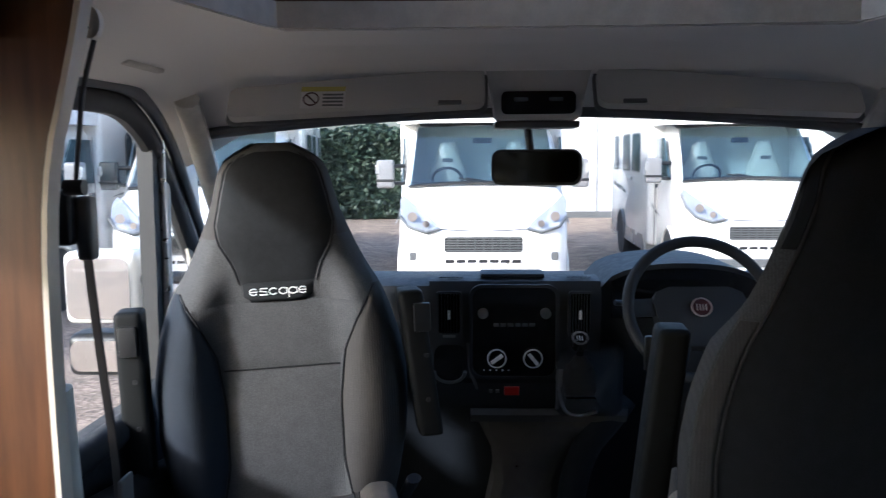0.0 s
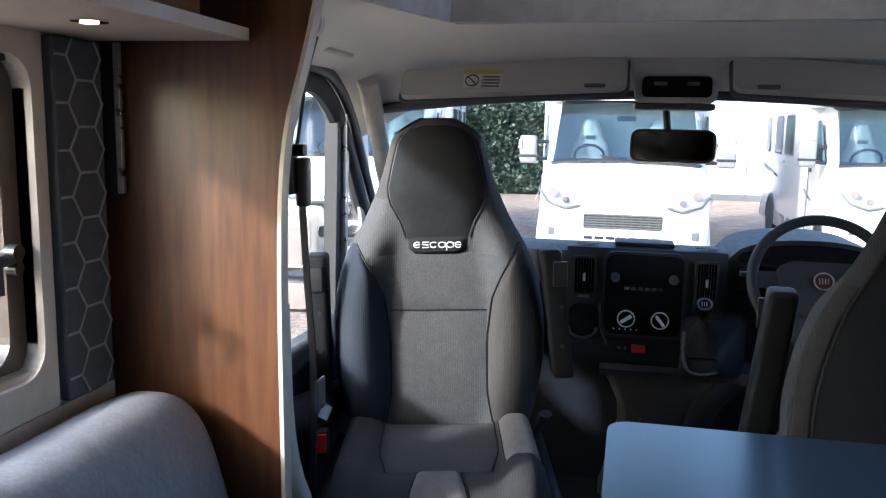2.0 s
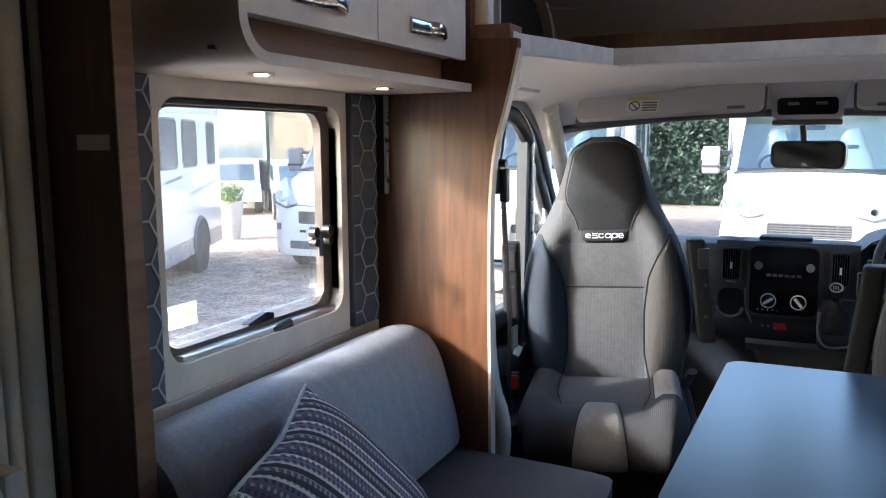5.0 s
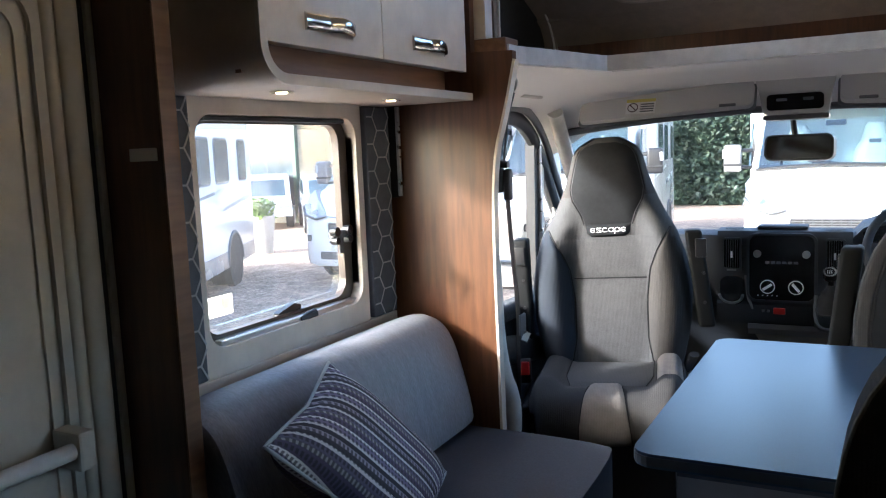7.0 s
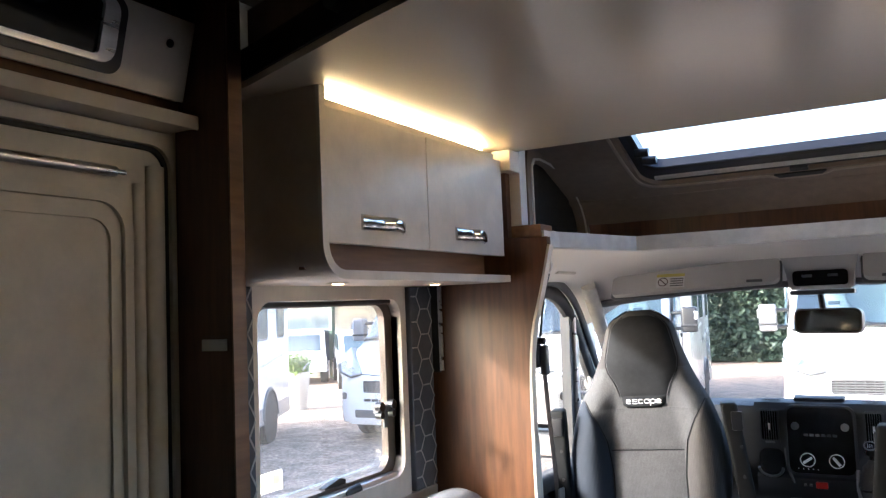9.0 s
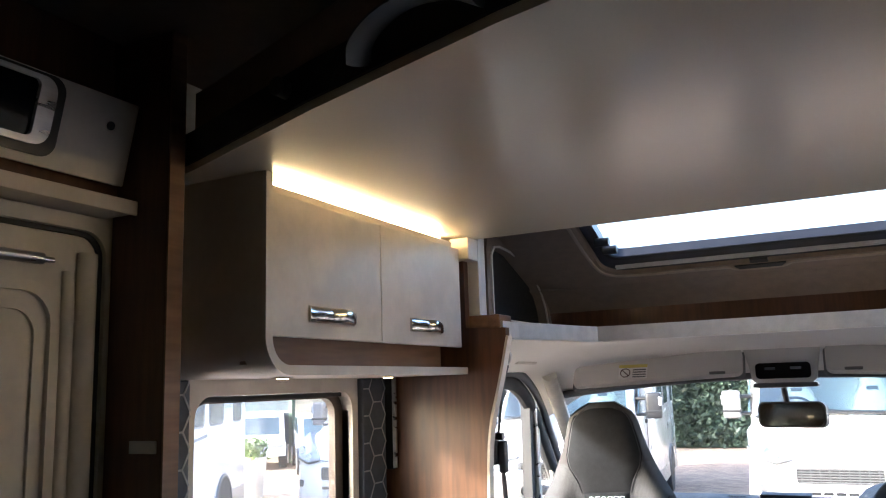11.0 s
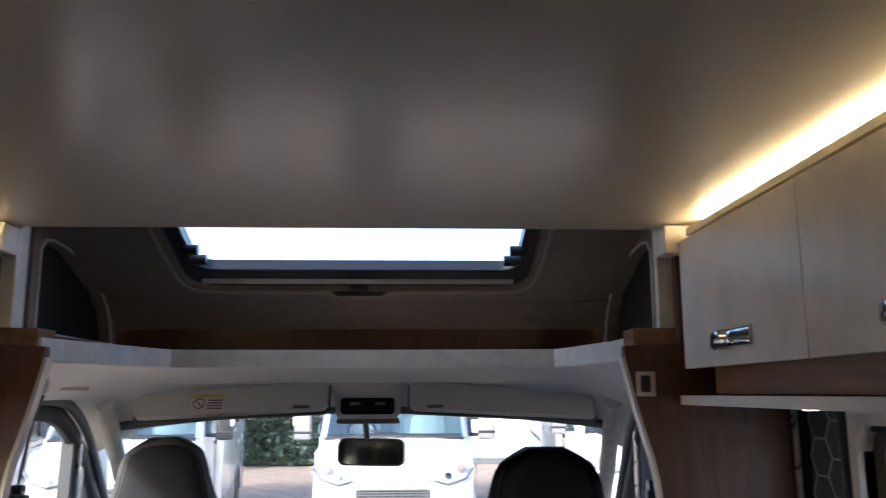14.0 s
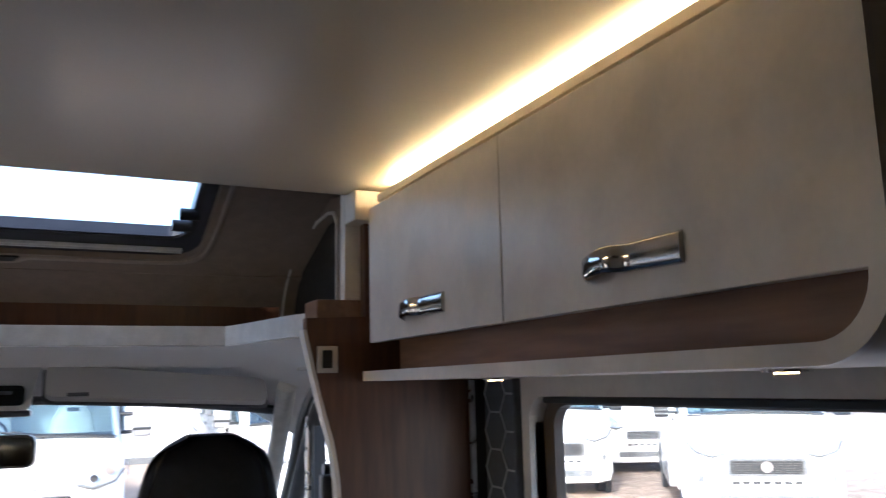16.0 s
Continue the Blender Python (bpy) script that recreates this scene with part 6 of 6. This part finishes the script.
        part("door_line", tube([(s * 1.022, 1.98, 0.45), (s * 1.012, 1.98, 2.1)], 0.006, 0.006), GREY_PLASTIC, t)
        part("door_handle", box(*sorted((s * 1.01, s * 1.04)), 1.80, 1.93, 1.32, 1.38, 0.01), BLACK, t)
        for y0, y1 in ((2.75, 3.5), (3.8, 4.5), (5.15, 5.6)):
            w = part("side_window", prism(rounded(y0, y1, 1.55, 2.15, 0.08), "x", *sorted((s * 1.115, s * 1.135))), DARK_GLASS, t, "tinted side window")
            part("window_rim", ring(rounded(y0 - 0.03, y1 + 0.03, 1.52, 2.18, 0.1), rounded(y0, y1, 1.55, 2.15, 0.08), "x", *sorted((s * 1.116, s * 1.13))), GREY_PLASTIC, w)
        for y0, y1, z, dz in ((2.2, 4.2, 1.30, 0.05), (4.0, 5.8, 1.12, 0.08), (1.1, 1.7, 0.95, 0.03)):
            part("graphic", prism([(y0, z), (y1, z + 0.12), (y1, z + 0.12 + dz), (y0 + 0.3, z + dz)], "x", *sorted((s * 1.115, s * 1.1235))), stripe, t, "grey side graphic")
        for y in (0.95, 4.6):
            x0, x1 = sorted((s * 0.80, s * (1.0 if y < 2 else 1.06)))
            wh = part("wheel", disc(0, 0, 0, 0.345, x1 - x0, "x", 32, 0.04), TYRE, t, "black tyred wheel", True)
            wh.location = ((x0 + x1) / 2, y, 0.345)
            part("rim", disc(s * (x1 - x0) / 2, 0, 0, 0.215, 0.02, "x", 28, 0.006), SILVER_PAINT, wh, "silver wheel trim", True)
            for k in range(8):
                part("rim_slot", moved(box(-0.012, 0.012, -0.025, 0.025, 0.12, 0.18, 0.004), Matrix.Translation((s * ((x1 - x0) / 2 + 0.004), 0, 0)) @ Matrix.Rotation(k * math.pi / 4, 4, "X")), GREY_PLASTIC, wh)
            part("wheel_arch", tube([(s * (1.015 if y < 2 else 1.118), y + 0.43 * math.cos(a), 0.36 + 0.43 * math.sin(a)) for a in np.linspace(0, math.pi, 16)], 0.03, 0.03), GREY_PLASTIC if y > 2 else WHITE_PAINT, t, smooth=True)
            part("arch_liner", disc(s * (0.97 if y < 2 else 1.08), y, 0.37, 0.415, 0.10, "x", 28), SEAL, t, "dark wheel arch")
    part("roof_rail", tube([(0.9, 2.3, 2.86), (0.9, 5.7, 2.86)], 0.02, 0.02), ALUMINIUM, t, smooth=True)
    return t


van_a = motorhome("white coachbuilt motorhome with a broad chrome-barred grille", False, SILVER_PAINT)
van_a.matrix_basis = pose(-0.02, 9.1, GROUND)
van_b = motorhome("white coachbuilt motorhome with a dark grille and round badge", True, SILVER_PAINT)
van_b.matrix_basis = pose(-3.40, 9.1, GROUND, 0, 0, 7)
for src, m in ((van_a, pose(3.6, 10.3, GROUND, 0, 0, -2)), (van_a, pose(-6.1, 8.3, GROUND)),
               (van_b, pose(-6.88, 3.39, GROUND, 0, 0, 28)),
               (van_b, pose(8.0, 11.2, GROUND, 0, 0, -28)), (van_b, pose(8.6, 7.2, GROUND, 0, 0, -38)), (van_a, pose(11.5, 13.0, GROUND, 0, 0, -28))):
    copy_thing(src, m)


def leaf_clumps(name, boxes, count, size, mat, label, category, seed):
    """Foliage: many small leaf blades over and inside rough masses."""
    rnd = random.Random(seed)
    verts, faces = [], []
    for _ in range(count):
        x0, x1, y0, y1, z0, z1 = rnd.choice(boxes)
        x, y, z = rnd.uniform(x0, x1), rnd.uniform(y0, y1), z0 + (z1 - z0) * rnd.random() ** 0.8
        z *= 1 + 0.10 * noise.noise((x * 0.9, y * 0.9, 1.7))
        y -= 0.25 * noise.noise((x * 1.3, z * 1.5, 5.0))
        d = Vector((rnd.uniform(-1, 1), rnd.uniform(-1, 1), rnd.uniform(-0.6, 1))).normalized()
        e = d.cross(Vector((rnd.uniform(-1, 1), rnd.uniform(-1, 1), rnd.uniform(-1, 1)))).normalized()
        s = size * rnd.uniform(0.6, 1.4)
        p = Vector((x, y, z))
        k = len(verts)
        verts += [p - d * s, p + e * s * 0.45, p + d * s, p - e * s * 0.45]
        faces.append((k, k + 1, k + 2, k + 3))
    me = bpy.data.meshes.new(name)
    me.from_pydata([tuple(v) for v in verts], [], faces)
    me.materials.append(mat)
    return me


hedge = thing("hedge", "tall clipped dark green hedge behind the vehicles", "hedge")
me = leaf_clumps("foliage", [(-9.5, 1.5, 22.4, 22.9, 0.05, 2.35), (-9.5, 1.5, 22.4, 23.4, 1.7, 2.6)], 34000, 0.08, LEAF, "", "", 4)
ob = new("foliage", me)
ob.parent = hedge
tagged(ob, "dense dark green leaves", kind="stuff")
part("inner_growth", box(-9.4, 1.4, 22.8, 23.4, 0.0, 2.05, 0.1), LEAF, hedge)
for x in np.linspace(-9, 1, 11):
    part("stem", tube([(x, 23.0, 0), (x + 0.1, 22.9, 1.2)], 0.05, 0.05), BARK, hedge)
hedge.location = (0, 0, GROUND)

# white building beyond the vehicles
t = thing("pale_building", "low white panel-clad building beyond the yard", "building")
part("wall", box(1.6, 24, 23.0, 32, 0, 4.6), CLADDING, t, "white panel wall")
part("roof", box(1.3, 24.3, 22.7, 32.3, 4.6, 4.9, 0.05), DARK_CLAD, t)
for i in range(18):
    part("panel_joint", box(2.2 + 1.2 * i, 2.23 + 1.2 * i, 22.97, 22.998, 0.2, 4.5), SILVER_PAINT, t)
part("plinth", box(1.55, 24, 22.95, 22.998, 0, 0.18), DARK_CLAD, t)
t.location = (0, 0, GROUND)

# showroom with glazing
t = thing("showroom", "dark grey showroom building with large glazing and posts", "building")
part("upper_wall", box(-30, -8.6, 17.2, 26, 3.0, 5.2), DARK_CLAD, t, "dark grey upper cladding")
part("back_wall", box(-30, -8.6, 25.6, 26, 0, 3.0), CLADDING, t)
part("floor", box(-30, -8.6, 17.3, 25.6, 0.0, 0.05), CLADDING, t)
part("base_wall", box(-30, -8.6, 17.2, 17.4, 0.0, 0.5), CLADDING, t, "pale base wall")
for i in range(8):
    x = -8.7 - 2.6 * i
    part("post", box(x - 0.06, x + 0.06, 17.1, 17.25, 0, 3.0), material("dark green post paint", (0.03, 0.07, 0.05), 0.4) if i == 0 else bpy.data.materials["dark green post paint"], t, "dark green post")
    part("glazing", box(x - 2.54, x - 0.06, 17.26, 17.28, 0.5, 3.0), DARK_GLASS if i % 3 == 2 else GLASS, t, "large window pane")
t.location = (0, 0, GROUND)


def car(label, paint):
    t = thing("car", label, "car", "showroom cars")
    body = [(0.0, 0.35), (0.05, 0.62), (0.75, 0.80), (1.35, 1.35), (2.6, 1.40), (3.5, 1.0), (4.0, 0.92), (4.1, 0.35)]
    part("body", prism(body, "x", -0.85, 0.85, 0.08, 3), paint, t, smooth=True)
    part("windscreen", prism([(0.80, 0.86), (1.33, 1.33), (1.40, 1.33), (0.9, 0.86)], "x", -0.72, 0.72), DARK_GLASS, t)
    for s in (-1, 1):
        part("side_glass", prism([(1.0, 0.90), (1.42, 1.30), (2.55, 1.32), (3.2, 0.98)], "x", *sorted((s * 0.84, s * 0.86))), DARK_GLASS, t)
        part("headlight", box(*sorted((s * 0.5, s * 0.8)), -0.01, 0.1, 0.58, 0.68, 0.02), LAMP_GLASS, t)
        for y in (0.8, 3.3):
            w = part("wheel", disc(s * 0.8, y, 0.31, 0.31, 0.2, "x", 24, 0.03), TYRE, t, smooth=True)
            part("rim", disc(s * 0.905, y, 0.31, 0.2, 0.02, "x", 20), SILVER_PAINT, w)
    return t


car_paint = material("pale metallic car paint", (0.55, 0.57, 0.6), 0.25, metal=0.3, grain=0.1, coat=0.5)
ca = car("pale silver car parked before the showroom", car_paint)
ca.matrix_basis = pose(-10.6, 14.6, GROUND, 0, 0, 40)
copy_thing(ca, pose(-13.5, 15.0, GROUND, 0, 0, 40))
copy_thing(ca, pose(-11.4, 19.0, GROUND + 0.05, 0, 0, 70))

# planter
t = thing("planter", "tall grey planter with a bright green shrub", "planter")
part("pot", skin([[(r * math.cos(a), r * math.sin(a), z) for a in np.linspace(0, 2 * math.pi, 24, endpoint=False)] for z, r in ((0, 0.17), (0.7, 0.24), (0.74, 0.24), (0.74, 0.21), (0.66, 0.20))], True, True), material("pale grey planter stone", (0.42, 0.41, 0.39), 0.8, grain=0.4, bump=0.2), t, "tapered grey pot", True)
ob = new("shrub", leaf_clumps("shrub", [(-0.22, 0.22, -0.22, 0.22, 0.68, 1.08)], 500, 0.06, LEAF_LIGHT, "", "", 9))
ob.parent = t
tagged(ob, "bright green leaves", kind="stuff")
t.location = (-10.2, 11.2, GROUND)
